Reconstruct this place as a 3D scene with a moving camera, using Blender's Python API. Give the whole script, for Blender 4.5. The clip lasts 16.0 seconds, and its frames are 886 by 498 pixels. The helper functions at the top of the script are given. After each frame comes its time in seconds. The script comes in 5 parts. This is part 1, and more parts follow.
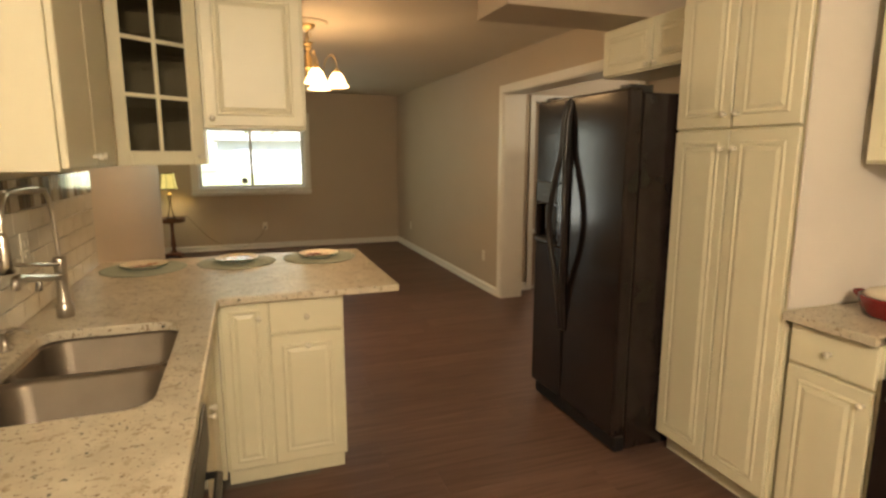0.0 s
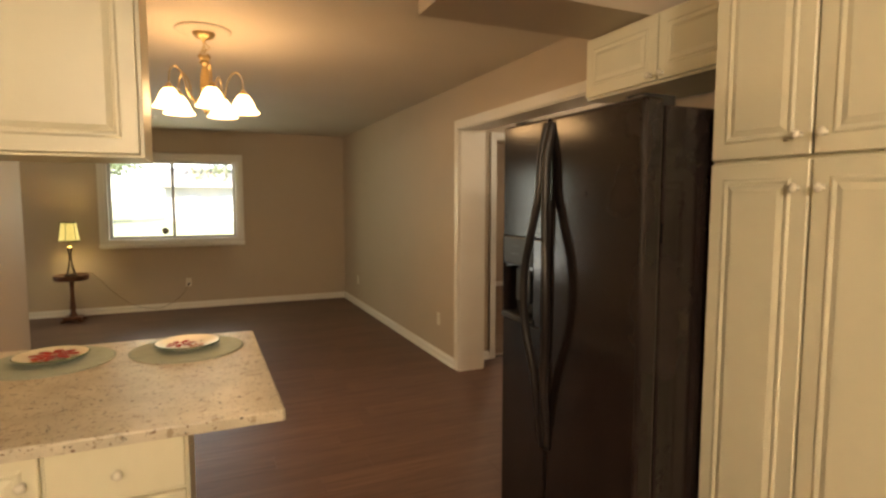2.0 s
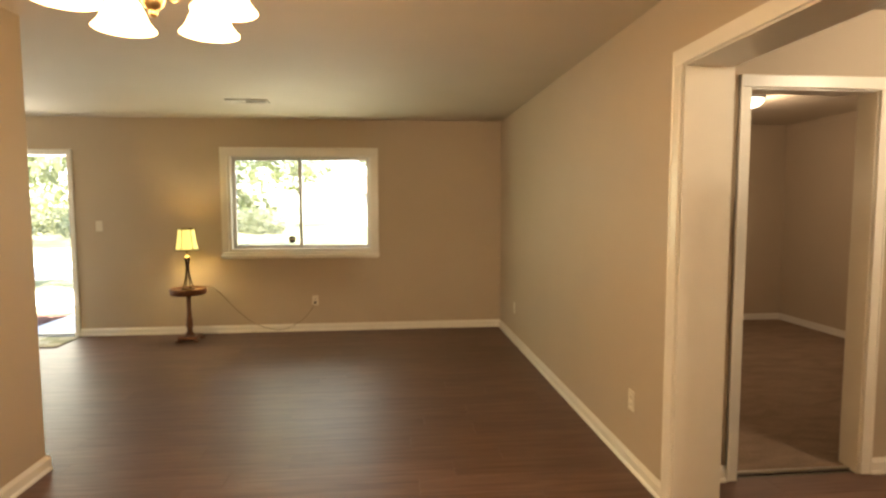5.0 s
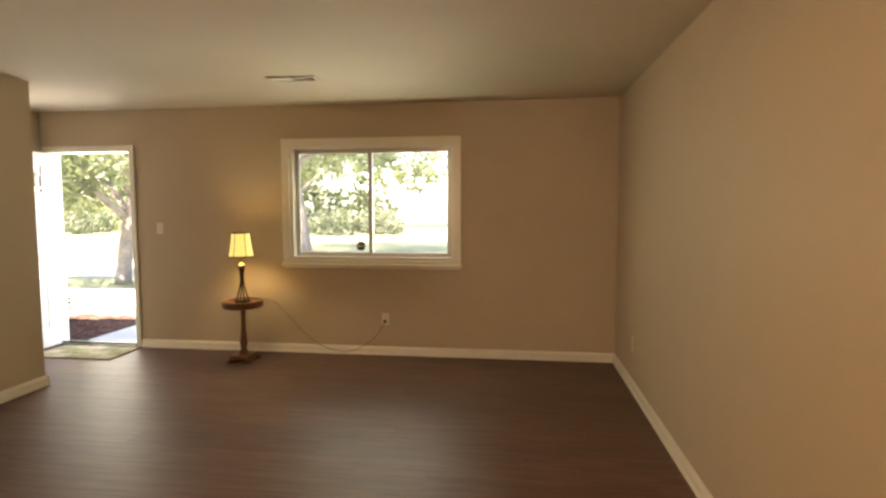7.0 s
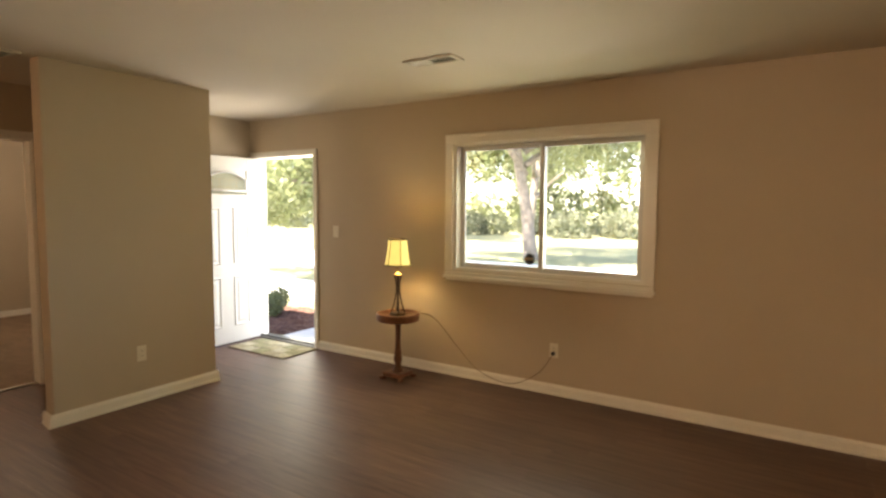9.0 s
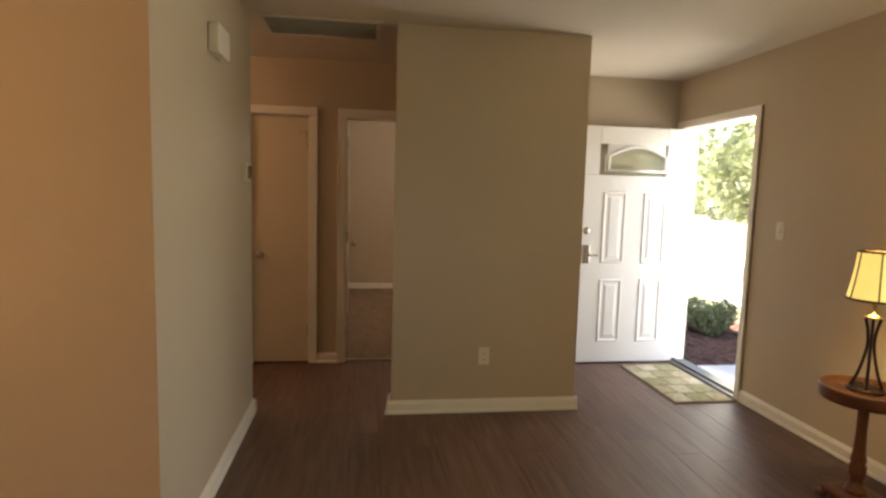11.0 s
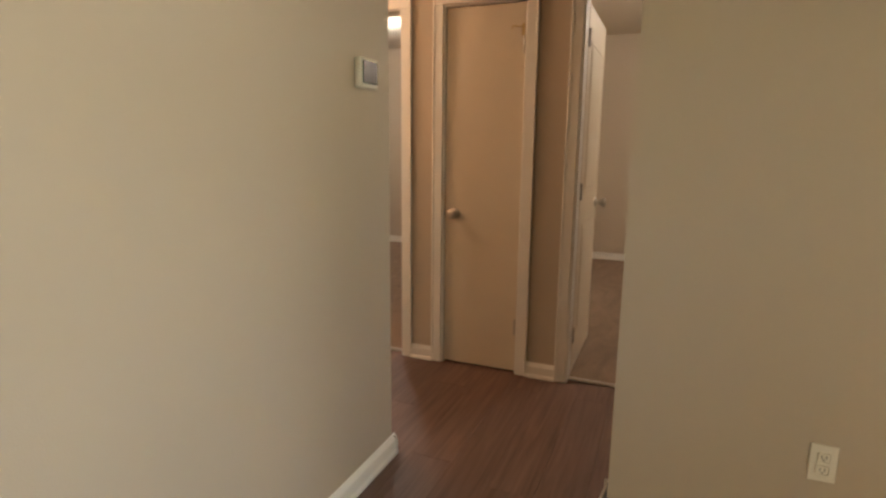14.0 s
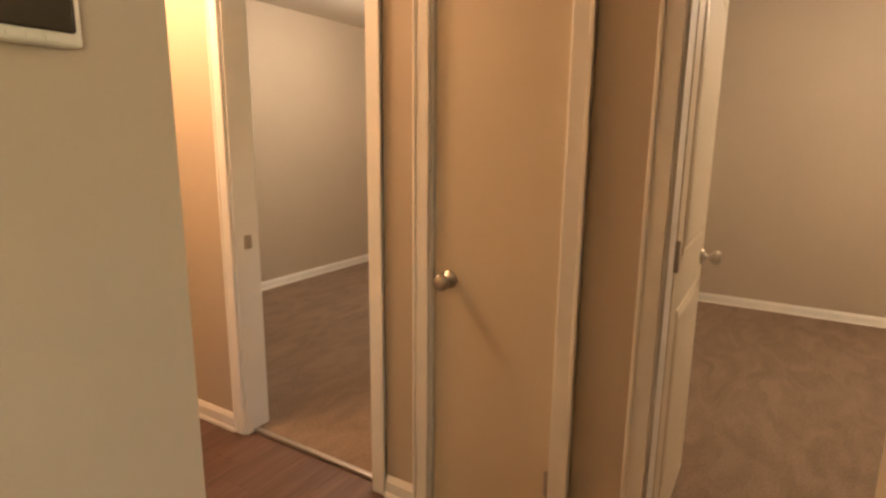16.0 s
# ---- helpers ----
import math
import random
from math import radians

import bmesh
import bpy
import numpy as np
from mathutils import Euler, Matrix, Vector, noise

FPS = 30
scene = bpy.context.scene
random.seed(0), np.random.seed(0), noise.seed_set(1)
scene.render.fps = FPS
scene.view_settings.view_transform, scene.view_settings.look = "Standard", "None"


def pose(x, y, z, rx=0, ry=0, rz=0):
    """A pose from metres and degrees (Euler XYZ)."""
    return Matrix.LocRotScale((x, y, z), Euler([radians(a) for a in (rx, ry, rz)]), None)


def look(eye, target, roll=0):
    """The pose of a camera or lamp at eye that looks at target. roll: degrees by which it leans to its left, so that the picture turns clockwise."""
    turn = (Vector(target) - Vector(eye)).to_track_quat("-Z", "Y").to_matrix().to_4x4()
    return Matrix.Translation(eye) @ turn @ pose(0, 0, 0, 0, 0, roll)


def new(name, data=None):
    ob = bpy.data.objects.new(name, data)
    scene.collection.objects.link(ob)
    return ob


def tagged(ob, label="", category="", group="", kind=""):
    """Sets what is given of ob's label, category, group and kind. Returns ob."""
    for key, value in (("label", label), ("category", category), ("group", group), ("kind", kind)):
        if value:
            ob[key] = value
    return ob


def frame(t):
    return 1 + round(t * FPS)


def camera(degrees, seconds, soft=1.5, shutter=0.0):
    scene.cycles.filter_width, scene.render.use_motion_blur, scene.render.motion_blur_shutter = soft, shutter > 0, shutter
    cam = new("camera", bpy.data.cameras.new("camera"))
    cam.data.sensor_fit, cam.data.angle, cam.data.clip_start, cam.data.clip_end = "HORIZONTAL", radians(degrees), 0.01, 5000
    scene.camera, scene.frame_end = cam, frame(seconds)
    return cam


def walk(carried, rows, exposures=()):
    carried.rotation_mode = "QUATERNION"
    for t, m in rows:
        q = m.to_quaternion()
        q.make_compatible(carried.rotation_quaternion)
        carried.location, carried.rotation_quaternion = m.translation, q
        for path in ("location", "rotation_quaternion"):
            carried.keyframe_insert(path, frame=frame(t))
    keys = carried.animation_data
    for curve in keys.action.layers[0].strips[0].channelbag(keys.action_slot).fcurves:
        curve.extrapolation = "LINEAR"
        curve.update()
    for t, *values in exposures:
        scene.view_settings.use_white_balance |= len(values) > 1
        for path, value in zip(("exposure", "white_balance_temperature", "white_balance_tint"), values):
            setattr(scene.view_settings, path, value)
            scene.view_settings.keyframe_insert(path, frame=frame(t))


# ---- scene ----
cam = camera(77.1, 16.0, 2.6)
PATH = [
    (0, (-0.066, -0.333, 1.496), (0.595, 1.524, 1.157), -0.0),
    (0.5, (0.037, -0.181, 1.499), (0.727, 1.685, 1.296), -0.0),
    (1, (0.093, 0.028, 1.501), (0.841, 1.875, 1.326), -0.0),
    (1.5, (0.23, 0.265, 1.481), (1.041, 2.085, 1.309), 0.1),
    (2, (0.371, 0.521, 1.481), (1.171, 2.345, 1.308), 0.0),
    (2.5, (0.487, 0.76, 1.505), (1.247, 2.602, 1.332), 0.1),
    (3, (0.669, 1.027, 1.486), (1.378, 2.889, 1.315), 0.1),
    (3.5, (0.786, 1.338, 1.473), (1.338, 3.253, 1.306), 0.1),
    (4, (0.902, 1.666, 1.48), (1.4, 3.595, 1.314), 0.0),
    (4.5, (1.037, 2.066, 1.472), (1.345, 4.035, 1.305), -0.2),
    (4.7, (1.049, 2.181, 1.46), (1.298, 4.159, 1.303), -0.2),
    (6.8, (1.433, 3.544, 1.439), (1.287, 5.533, 1.29), -0.1),
    (7, (1.462, 3.628, 1.454), (1.207, 5.606, 1.303), -0.1),
    (7.5, (1.566, 3.862, 1.483), (1.115, 5.805, 1.333), 0.0),
    (8, (1.75, 4.12, 1.501), (1.181, 6.031, 1.346), 0.0),
    (8.5, (1.785, 4.4, 1.475), (0.962, 6.217, 1.327), 0.3),
    (9, (1.815, 4.746, 1.491), (0.739, 6.425, 1.342), 0.4),
    (9.5, (1.784, 5.084, 1.482), (0.272, 6.383, 1.323), 0.4),
    (9.7, (1.714, 5.213, 1.463), (0.084, 6.362, 1.308), 0.8),
    (11.8, (0.809, 6.621, 1.407), (-1.157, 6.335, 1.181), 0.6),
    (12, (0.727, 6.645, 1.393), (-1.212, 6.211, 1.169), 0.4),
    (12.5, (0.44, 6.607, 1.358), (-1.451, 5.997, 1.128), 0.7),
    (13, (0.109, 6.621, 1.299), (-1.759, 5.966, 1.012), 0.7),
    (13.5, (-0.202, 6.588, 1.289), (-2.028, 5.845, 0.953), 0.8),
    (14, (-0.528, 6.538, 1.284), (-2.342, 5.782, 0.912), 0.6),
    (14.5, (-0.931, 6.48, 1.286), (-2.732, 5.708, 0.883), 1.0),
    (15, (-1.262, 6.414, 1.304), (-3.049, 5.609, 0.907), 0.4),
    (15.5, (-1.62, 6.39, 1.314), (-3.384, 5.534, 0.919), 0.3),
    (16, (-1.907, 6.313, 1.362), (-3.577, 5.285, 0.967), 0.6),
]
# brightness of the clip's camera on the way
EXPOSURES = [(0.0, 2.62, 6450, 9), (1.5, 2.60, 6520, 10), (3.0, 3.12, 7150, 18), (4.0, 3.38, 7200, 17), (4.5, 3.43, 7100, 13), (7.0, 3.02, 7300, 19), (9.5, 3.03, 7250, 19), (12.0, 2.72, 6950, 21),
             (12.5, 3.0, 6850, 20), (13.0, 3.25, 6650, 19), (14.0, 3.68, 6300, 18), (14.5, 3.9, 6350, 18), (15.5, 4.1, 6950, 19), (16.0, 4.05, 7500, 23)]
walk(cam, [(t, look(e, g, r)) for t, e, g, r in PATH], EXPOSURES)

# ---- world, sun, large lights ----
SUN_EL, SUN_AZ = 58.0, 200.0
world = bpy.data.worlds.new("world")
scene.world = world
world.use_nodes = True
wn = world.node_tree.nodes
sky = wn.new("ShaderNodeTexSky")
sky.sky_type, sky.sun_disc = "NISHITA", False
sky.sun_elevation, sky.sun_rotation = radians(SUN_EL), radians(SUN_AZ)
wn["Background"].inputs["Strength"].default_value = 0.15
world.node_tree.links.new(sky.outputs["Color"], wn["Background"].inputs["Color"])


def lamp(name, kind, m, energy, color, **kw):
    data = bpy.data.lights.new(name, kind)
    data.energy, data.color = energy, color
    for key, value in kw.items():
        if key == "size":
            data.shape, data.size, data.size_y = "RECTANGLE", value[0], value[1]
        if key == "radius":
            data.shadow_soft_size = value
        if key == "angle":
            data.angle = radians(value)
    ob = new(name, data)
    ob.matrix_world = m
    return ob


sun_way = Vector((math.sin(radians(SUN_AZ)) * math.cos(radians(SUN_EL)), math.cos(radians(SUN_AZ)) * math.cos(radians(SUN_EL)), math.sin(radians(SUN_EL))))
lamp("sun", "SUN", look(sun_way * 40, (0, 0, 0)), 5.0, (1.0, 0.95, 0.86), angle=0.5)
# daylight through the front window, the open front door and the windows of the side rooms
lamp("window_daylight", "AREA", look((0.16, 9.02, 1.5), (0.16, 5.0, 0.6)), 2.9, (0.97, 1.0, 0.64), size=(1.5, 1.0))
lamp("door_daylight", "AREA", look((-2.95, 9.35, 1.05), (-2.2, 5.0, 0.7)), 3.7, (0.96, 0.98, 0.86), size=(0.8, 1.9))
CHANDELIER = (0.43, 4.02)
for k in range(5):
    a = radians(-82 + 72 * k)
    lamp("chandelier_bulb", "POINT", pose(CHANDELIER[0] + 0.197 * math.cos(a), CHANDELIER[1] + 0.197 * math.sin(a), 2.03), 0.225, (1.0, 0.67, 0.37), radius=0.04)
lamp("table_lamp_bulb", "POINT", pose(-1.09, 8.55, 1.10), 1.05, (1.0, 0.85, 0.46), radius=0.035)
# ceiling lights of the hall and two bedrooms; the others are added fill
# unseen lamp, added to brighten the cabinets and worktops
lamp("kitchen_fill", "POINT", pose(-0.05, -1.6, 2.30), 38, (1.0, 0.82, 0.58), radius=0.12)
lamp("hall_light", "POINT", pose(-2.95, 4.05, 2.30), 4.6, (1.0, 0.64, 0.36), radius=0.20)
# added out of view to lift the dark utility hall
lamp("utility_fill", "POINT", pose(4.0, 3.9, 2.30), 4.4, (1.0, 0.84, 0.62), radius=0.1)
lamp("bedroom_light", "POINT", pose(-5.48, 3.72, 2.26), 3.1, (1.0, 0.90, 0.74), radius=0.12)
# right bedroom: unseen fill, added so the room reads bright
lamp("bedroom_light", "POINT", pose(-5.2, 7.2, 2.26), 4.4, (1.0, 0.86, 0.64), radius=0.12)
lamp("bedroom_light", "POINT", pose(4.35, 7.25, 2.26), 2.8, (1.0, 0.74, 0.5), radius=0.12)

# ---- materials ----
def material(name, base, rough=0.5, metal=0.0, spec=0.5, var=0.06, scale=6.0, bump=0.0, bump_scale=80.0, coat=0.0):
    """A painted or moulded surface: colour that drifts at two scales, and a fine relief."""
    m = bpy.data.materials.new(name)
    m.use_nodes = True
    nt = m.node_tree
    b = nt.nodes["Principled BSDF"]
    b.inputs["Roughness"].default_value, b.inputs["Metallic"].default_value = rough, metal
    b.inputs["Specular IOR Level"].default_value = spec
    b.inputs["Coat Weight"].default_value = coat
    tc = nt.nodes.new("ShaderNodeTexCoord")
    big = nt.nodes.new("ShaderNodeTexNoise")
    big.inputs["Scale"].default_value, big.inputs["Detail"].default_value = scale, 6
    nt.links.new(tc.outputs["Object"], big.inputs["Vector"])
    ramp = nt.nodes.new("ShaderNodeValToRGB")
    ramp.color_ramp.elements[0].position, ramp.color_ramp.elements[1].position = 0.3, 0.7
    ramp.color_ramp.elements[0].color = (*[c * (1 - var) for c in base], 1)
    ramp.color_ramp.elements[1].color = (*[min(1, c * (1 + var)) for c in base], 1)
    nt.links.new(big.outputs["Fac"], ramp.inputs["Fac"])
    nt.links.new(ramp.outputs["Color"], b.inputs["Base Color"])
    if bump:
        fine = nt.nodes.new("ShaderNodeTexNoise")
        fine.inputs["Scale"].default_value, fine.inputs["Detail"].default_value = bump_scale, 3
        nt.links.new(tc.outputs["Object"], fine.inputs["Vector"])
        bp = nt.nodes.new("ShaderNodeBump")
        bp.inputs["Strength"].default_value, bp.inputs["Distance"].default_value = bump, 0.004
        nt.links.new(fine.outputs["Fac"], bp.inputs["Height"])
        nt.links.new(bp.outputs["Normal"], b.inputs["Normal"])
    return m


def glow(name, color, strength, base=(0.9, 0.85, 0.75), rough=0.4):
    m = material(name, base, rough)
    b = m.node_tree.nodes["Principled BSDF"]
    b.inputs["Emission Color"].default_value, b.inputs["Emission Strength"].default_value = (*color, 1), strength
    return m


def glass_material(name, tint=(1, 1, 1), rough=0.0):
    m = bpy.data.materials.new(name)
    m.use_nodes = True
    nt = m.node_tree
    nt.nodes.remove(nt.nodes["Principled BSDF"])
    out = nt.nodes["Material Output"]
    clear, gloss, mix, fres = (nt.nodes.new(k) for k in ("ShaderNodeBsdfTransparent", "ShaderNodeBsdfGlossy", "ShaderNodeMixShader", "ShaderNodeFresnel"))
    clear.inputs["Color"].default_value = (*tint, 1)
    gloss.inputs["Roughness"].default_value = rough
    nt.links.new(fres.outputs["Fac"], mix.inputs["Fac"])
    nt.links.new(clear.outputs["BSDF"], mix.inputs[1])
    nt.links.new(gloss.outputs["BSDF"], mix.inputs[2])
    nt.links.new(mix.outputs["Shader"], out.inputs["Surface"])
    return m


def frosted_material(name, tint):
    """Textured door glass: half clear, half scattering."""
    m = glass_material(name, (0.95, 0.97, 0.92), 0.2)
    nt = m.node_tree
    haze, both = nt.nodes.new("ShaderNodeBsdfTranslucent"), nt.nodes.new("ShaderNodeBsdfDiffuse")
    mix_a, mix_b = nt.nodes.new("ShaderNodeMixShader"), nt.nodes.new("ShaderNodeMixShader")
    haze.inputs["Color"].default_value = both.inputs["Color"].default_value = (*tint, 1)
    nt.links.new(haze.outputs["BSDF"], mix_a.inputs[1])
    nt.links.new(both.outputs["BSDF"], mix_a.inputs[2])
    out = nt.nodes["Material Output"]
    nt.links.new(out.inputs["Surface"].links[0].from_socket, mix_b.inputs[1])
    nt.links.new(mix_a.outputs["Shader"], mix_b.inputs[2])
    mix_b.inputs["Fac"].default_value = 0.55
    nt.links.new(mix_b.outputs["Shader"], out.inputs["Surface"])
    return m


def plank_material():
    """Brown vinyl planks: long grain along x, each plank in its own shade."""
    m = material("wood_plank", (0.1, 0.05, 0.035), 0.46, spec=0.27)
    nt = m.node_tree
    b = nt.nodes["Principled BSDF"]
    tc, info = nt.nodes.new("ShaderNodeTexCoord"), nt.nodes.new("ShaderNodeObjectInfo")
    shift = nt.nodes.new("ShaderNodeVectorMath")
    shift.operation = "ADD"
    tall = nt.nodes.new("ShaderNodeVectorMath")
    tall.operation = "SCALE"
    nt.links.new(info.outputs["Random"], tall.inputs["Scale"])
    tall.inputs[0].default_value = (31, 17, 5)
    nt.links.new(tc.outputs["Object"], shift.inputs[0])
    nt.links.new(tall.outputs["Vector"], shift.inputs[1])
    stretch = nt.nodes.new("ShaderNodeMapping")
    stretch.inputs["Scale"].default_value = (1.6, 26, 1)
    nt.links.new(shift.outputs["Vector"], stretch.inputs["Vector"])
    grain = nt.nodes.new("ShaderNodeTexNoise")
    grain.inputs["Scale"].default_value, grain.inputs["Detail"].default_value, grain.inputs["Distortion"].default_value = 1.6, 8, 0.6
    nt.links.new(stretch.outputs["Vector"], grain.inputs["Vector"])
    ramp = nt.nodes.new("ShaderNodeValToRGB")
    for k, (p, c) in enumerate(((0.25, (0.088, 0.051, 0.040)), (0.75, (0.172, 0.103, 0.079)))):
        ramp.color_ramp.elements[k].position, ramp.color_ramp.elements[k].color = p, (*c, 1)
    nt.links.new(grain.outputs["Fac"], ramp.inputs["Fac"])
    hsv = nt.nodes.new("ShaderNodeHueSaturation")
    span = nt.nodes.new("ShaderNodeMapRange")
    span.inputs["To Min"].default_value, span.inputs["To Max"].default_value = 0.90, 1.10
    nt.links.new(info.outputs["Random"], span.inputs["Value"])
    nt.links.new(span.outputs["Result"], hsv.inputs["Value"])
    nt.links.new(ramp.outputs["Color"], hsv.inputs["Color"])
    nt.links.new(hsv.outputs["Color"], b.inputs["Base Color"])
    bp = nt.nodes.new("ShaderNodeBump")
    bp.inputs["Strength"].default_value, bp.inputs["Distance"].default_value = 0.25, 0.002
    nt.links.new(grain.outputs["Fac"], bp.inputs["Height"])
    nt.links.new(bp.outputs["Normal"], b.inputs["Normal"])
    return m


def granite_material():
    """Cream granite with grey clouds and dark and rusty specks."""
    m = material("granite", (0.6, 0.55, 0.45), 0.36, spec=0.35)
    nt = m.node_tree
    b = nt.nodes["Principled BSDF"]
    tc = nt.nodes.new("ShaderNodeTexCoord")

    def layer(scale, detail, lo, hi, lower, upper):
        n = nt.nodes.new("ShaderNodeTexNoise")
        n.inputs["Scale"].default_value, n.inputs["Detail"].default_value, n.inputs["Roughness"].default_value = scale, detail, 0.65
        nt.links.new(tc.outputs["Object"], n.inputs["Vector"])
        r = nt.nodes.new("ShaderNodeMapRange")
        r.inputs["From Min"].default_value, r.inputs["From Max"].default_value = lo, hi
        nt.links.new(n.outputs["Fac"], r.inputs["Value"])
        mix = nt.nodes.new("ShaderNodeMix")
        mix.data_type = "RGBA"
        nt.links.new(r.outputs["Result"], mix.inputs["Factor"])
        if isinstance(lower, tuple):
            mix.inputs[6].default_value = (*lower, 1)
        else:
            nt.links.new(lower, mix.inputs[6])
        mix.inputs[7].default_value = (*upper, 1)
        return mix.outputs[2]

    c = layer(9, 5, 0.35, 0.65, (0.60, 0.545, 0.430), (0.48, 0.430, 0.330))
    c = layer(30, 5, 0.56, 0.66, c, (0.34, 0.27, 0.18))
    c = layer(70, 3, 0.60, 0.66, c, (0.17, 0.10, 0.06))
    c = layer(45, 3, 0.645, 0.68, c, (0.05, 0.045, 0.04))
    nt.links.new(c, b.inputs["Base Color"])
    return m


def fridge_material():
    m = material("black_appliance", (0.017, 0.012, 0.011), 0.125, bump=0.06, bump_scale=110, spec=0.34, var=0.35, scale=5)
    return m


def carpet_material():
    """Brown cut pile: tufts close up, brushed nap in broad streaks."""
    m = material("brown_carpet", (0.22, 0.16, 0.115), 0.95, spec=0.05, bump=1.0, bump_scale=150)
    nt = m.node_tree
    b = nt.nodes["Principled BSDF"]
    tc = nt.nodes.new("ShaderNodeTexCoord")
    turn = nt.nodes.new("ShaderNodeMapping")
    turn.inputs["Rotation"].default_value, turn.inputs["Scale"].default_value = (0, 0, 0.7), (1.0, 2.6, 1.0)
    nt.links.new(tc.outputs["Object"], turn.inputs["Vector"])
    nap, tuft, mix = nt.nodes.new("ShaderNodeTexNoise"), nt.nodes.new("ShaderNodeTexNoise"), nt.nodes.new("ShaderNodeMath")
    nap.inputs["Scale"].default_value, nap.inputs["Detail"].default_value, nap.inputs["Distortion"].default_value = 3.0, 4, 1.2
    tuft.inputs["Scale"].default_value, tuft.inputs["Detail"].default_value = 90, 3
    nt.links.new(turn.outputs["Vector"], nap.inputs["Vector"])
    nt.links.new(tc.outputs["Object"], tuft.inputs["Vector"])
    mix.operation = "ADD"
    nt.links.new(nap.outputs["Fac"], mix.inputs[0])
    nt.links.new(tuft.outputs["Fac"], mix.inputs[1])
    ramp = nt.nodes.new("ShaderNodeValToRGB")
    half = nt.nodes.new("ShaderNodeMath")
    half.operation = "MULTIPLY"
    half.inputs[1].default_value = 0.5
    nt.links.new(mix.outputs["Value"], half.inputs[0])
    for k, (p, c) in enumerate(((0.36, (0.205, 0.145, 0.103)), (0.66, (0.310, 0.228, 0.168)))):
        ramp.color_ramp.elements[k].position, ramp.color_ramp.elements[k].color = p, (*c, 1)
    nt.links.new(half.outputs["Value"], ramp.inputs["Fac"])
    nt.links.new(ramp.outputs["Color"], b.inputs["Base Color"])
    return m


WALL = material("greige_wall_paint", (0.49, 0.41, 0.31), 0.62, var=0.02, scale=2, bump=0.08, bump_scale=220)
CEIL = material("ceiling_paint", (0.62, 0.56, 0.47), 0.8, var=0.02, scale=2, bump=0.12, bump_scale=160)
TRIM = material("white_trim_paint", (0.78, 0.76, 0.70), 0.32, var=0.02, bump=0.03, bump_scale=60)
CAB = material("cream_cabinet_paint", (0.70, 0.665, 0.50), 0.38, var=0.02, scale=3, bump=0.04, bump_scale=90)
KNOB = material("cream_knob", (0.74, 0.70, 0.58), 0.25, var=0.02)
PLANK = plank_material()
GRANITE = granite_material()
BLACK = fridge_material()
HANDLE_BLACK = material("black_handle_plastic", (0.018, 0.014, 0.013), 0.34, var=0.1, spec=0.35)
BLACK_MATT = material("black_plastic", (0.014, 0.014, 0.015), 0.4, var=0.1)
GREY_PLASTIC = material("dark_grey_plastic", (0.030, 0.029, 0.029), 0.35, var=0.1)
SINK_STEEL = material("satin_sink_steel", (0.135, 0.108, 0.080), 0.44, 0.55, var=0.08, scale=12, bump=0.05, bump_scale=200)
NICKEL = material("satin_nickel", (0.50, 0.47, 0.42), 0.28, 1.0, var=0.05)
BRASS = material("antique_brass", (0.55, 0.42, 0.22), 0.3, 1.0, var=0.12)
CARPET = carpet_material()
DOORPAINT = material("painted_door", (0.66, 0.58, 0.45), 0.42, var=0.03, scale=2, bump=0.06, bump_scale=50)
SUBWALL = material("subfloor", (0.15, 0.13, 0.11), 0.9)
PLASTIC = material("ivory_plastic", (0.72, 0.68, 0.58), 0.35, var=0.02)
WALNUT = material("dark_walnut", (0.15, 0.060, 0.030), 0.32, var=0.35, scale=14, bump=0.06, bump_scale=40)
IRON = material("bronzed_iron", (0.045, 0.026, 0.016), 0.4, 0.6, var=0.25, scale=20)
SLOT = material("dark_slot", (0.02, 0.02, 0.02), 0.6)


# ---- mesh helpers ----
def box(bm, x0, x1, y0, y1, z0, z1, m=None):
    a = Matrix.LocRotScale(((x0 + x1) / 2, (y0 + y1) / 2, (z0 + z1) / 2), None, (abs(x1 - x0), abs(y1 - y0), abs(z1 - z0)))
    return bmesh.ops.create_cube(bm, size=1, matrix=(m @ a) if m else a)["verts"]


def soft_box(bm, x0, x1, y0, y1, z0, z1, r=0.004, seg=2, m=None):
    tmp = bmesh.new()
    box(tmp, x0, x1, y0, y1, z0, z1)
    bmesh.ops.bevel(tmp, geom=tmp.edges[:], offset=r, segments=seg, affect="EDGES", profile=0.5)
    join(bm, tmp, m)


def join(bm, tmp, m=None):
    if m:
        bmesh.ops.transform(tmp, matrix=m, verts=tmp.verts[:])
    me = bpy.data.meshes.new("tmp")
    tmp.to_mesh(me)
    tmp.free()
    bm.from_mesh(me)
    bpy.data.meshes.remove(me)


def lathe(bm, profile, seg=24, m=None, smooth=True):
    """A turned body round z from (radius, height) pairs."""
    tmp = bmesh.new()
    rings = []
    for r, z in profile:
        rings.append([tmp.verts.new((max(r, 1e-4) * math.cos(2 * math.pi * k / seg), max(r, 1e-4) * math.sin(2 * math.pi * k / seg), z)) for k in range(seg)])
    for a, b in zip(rings, rings[1:]):
        for k in range(seg):
            tmp.faces.new((a[k], a[(k + 1) % seg], b[(k + 1) % seg], b[k]))
    for ring, r in ((rings[0], profile[0][0]), (rings[-1], profile[-1][0])):
        if r > 1e-3 and profile[0] != profile[-1]:
            tmp.faces.new(ring)
    bmesh.ops.recalc_face_normals(tmp, faces=tmp.faces[:])
    for f in tmp.faces:
        f.smooth = smooth
    join(bm, tmp, m)


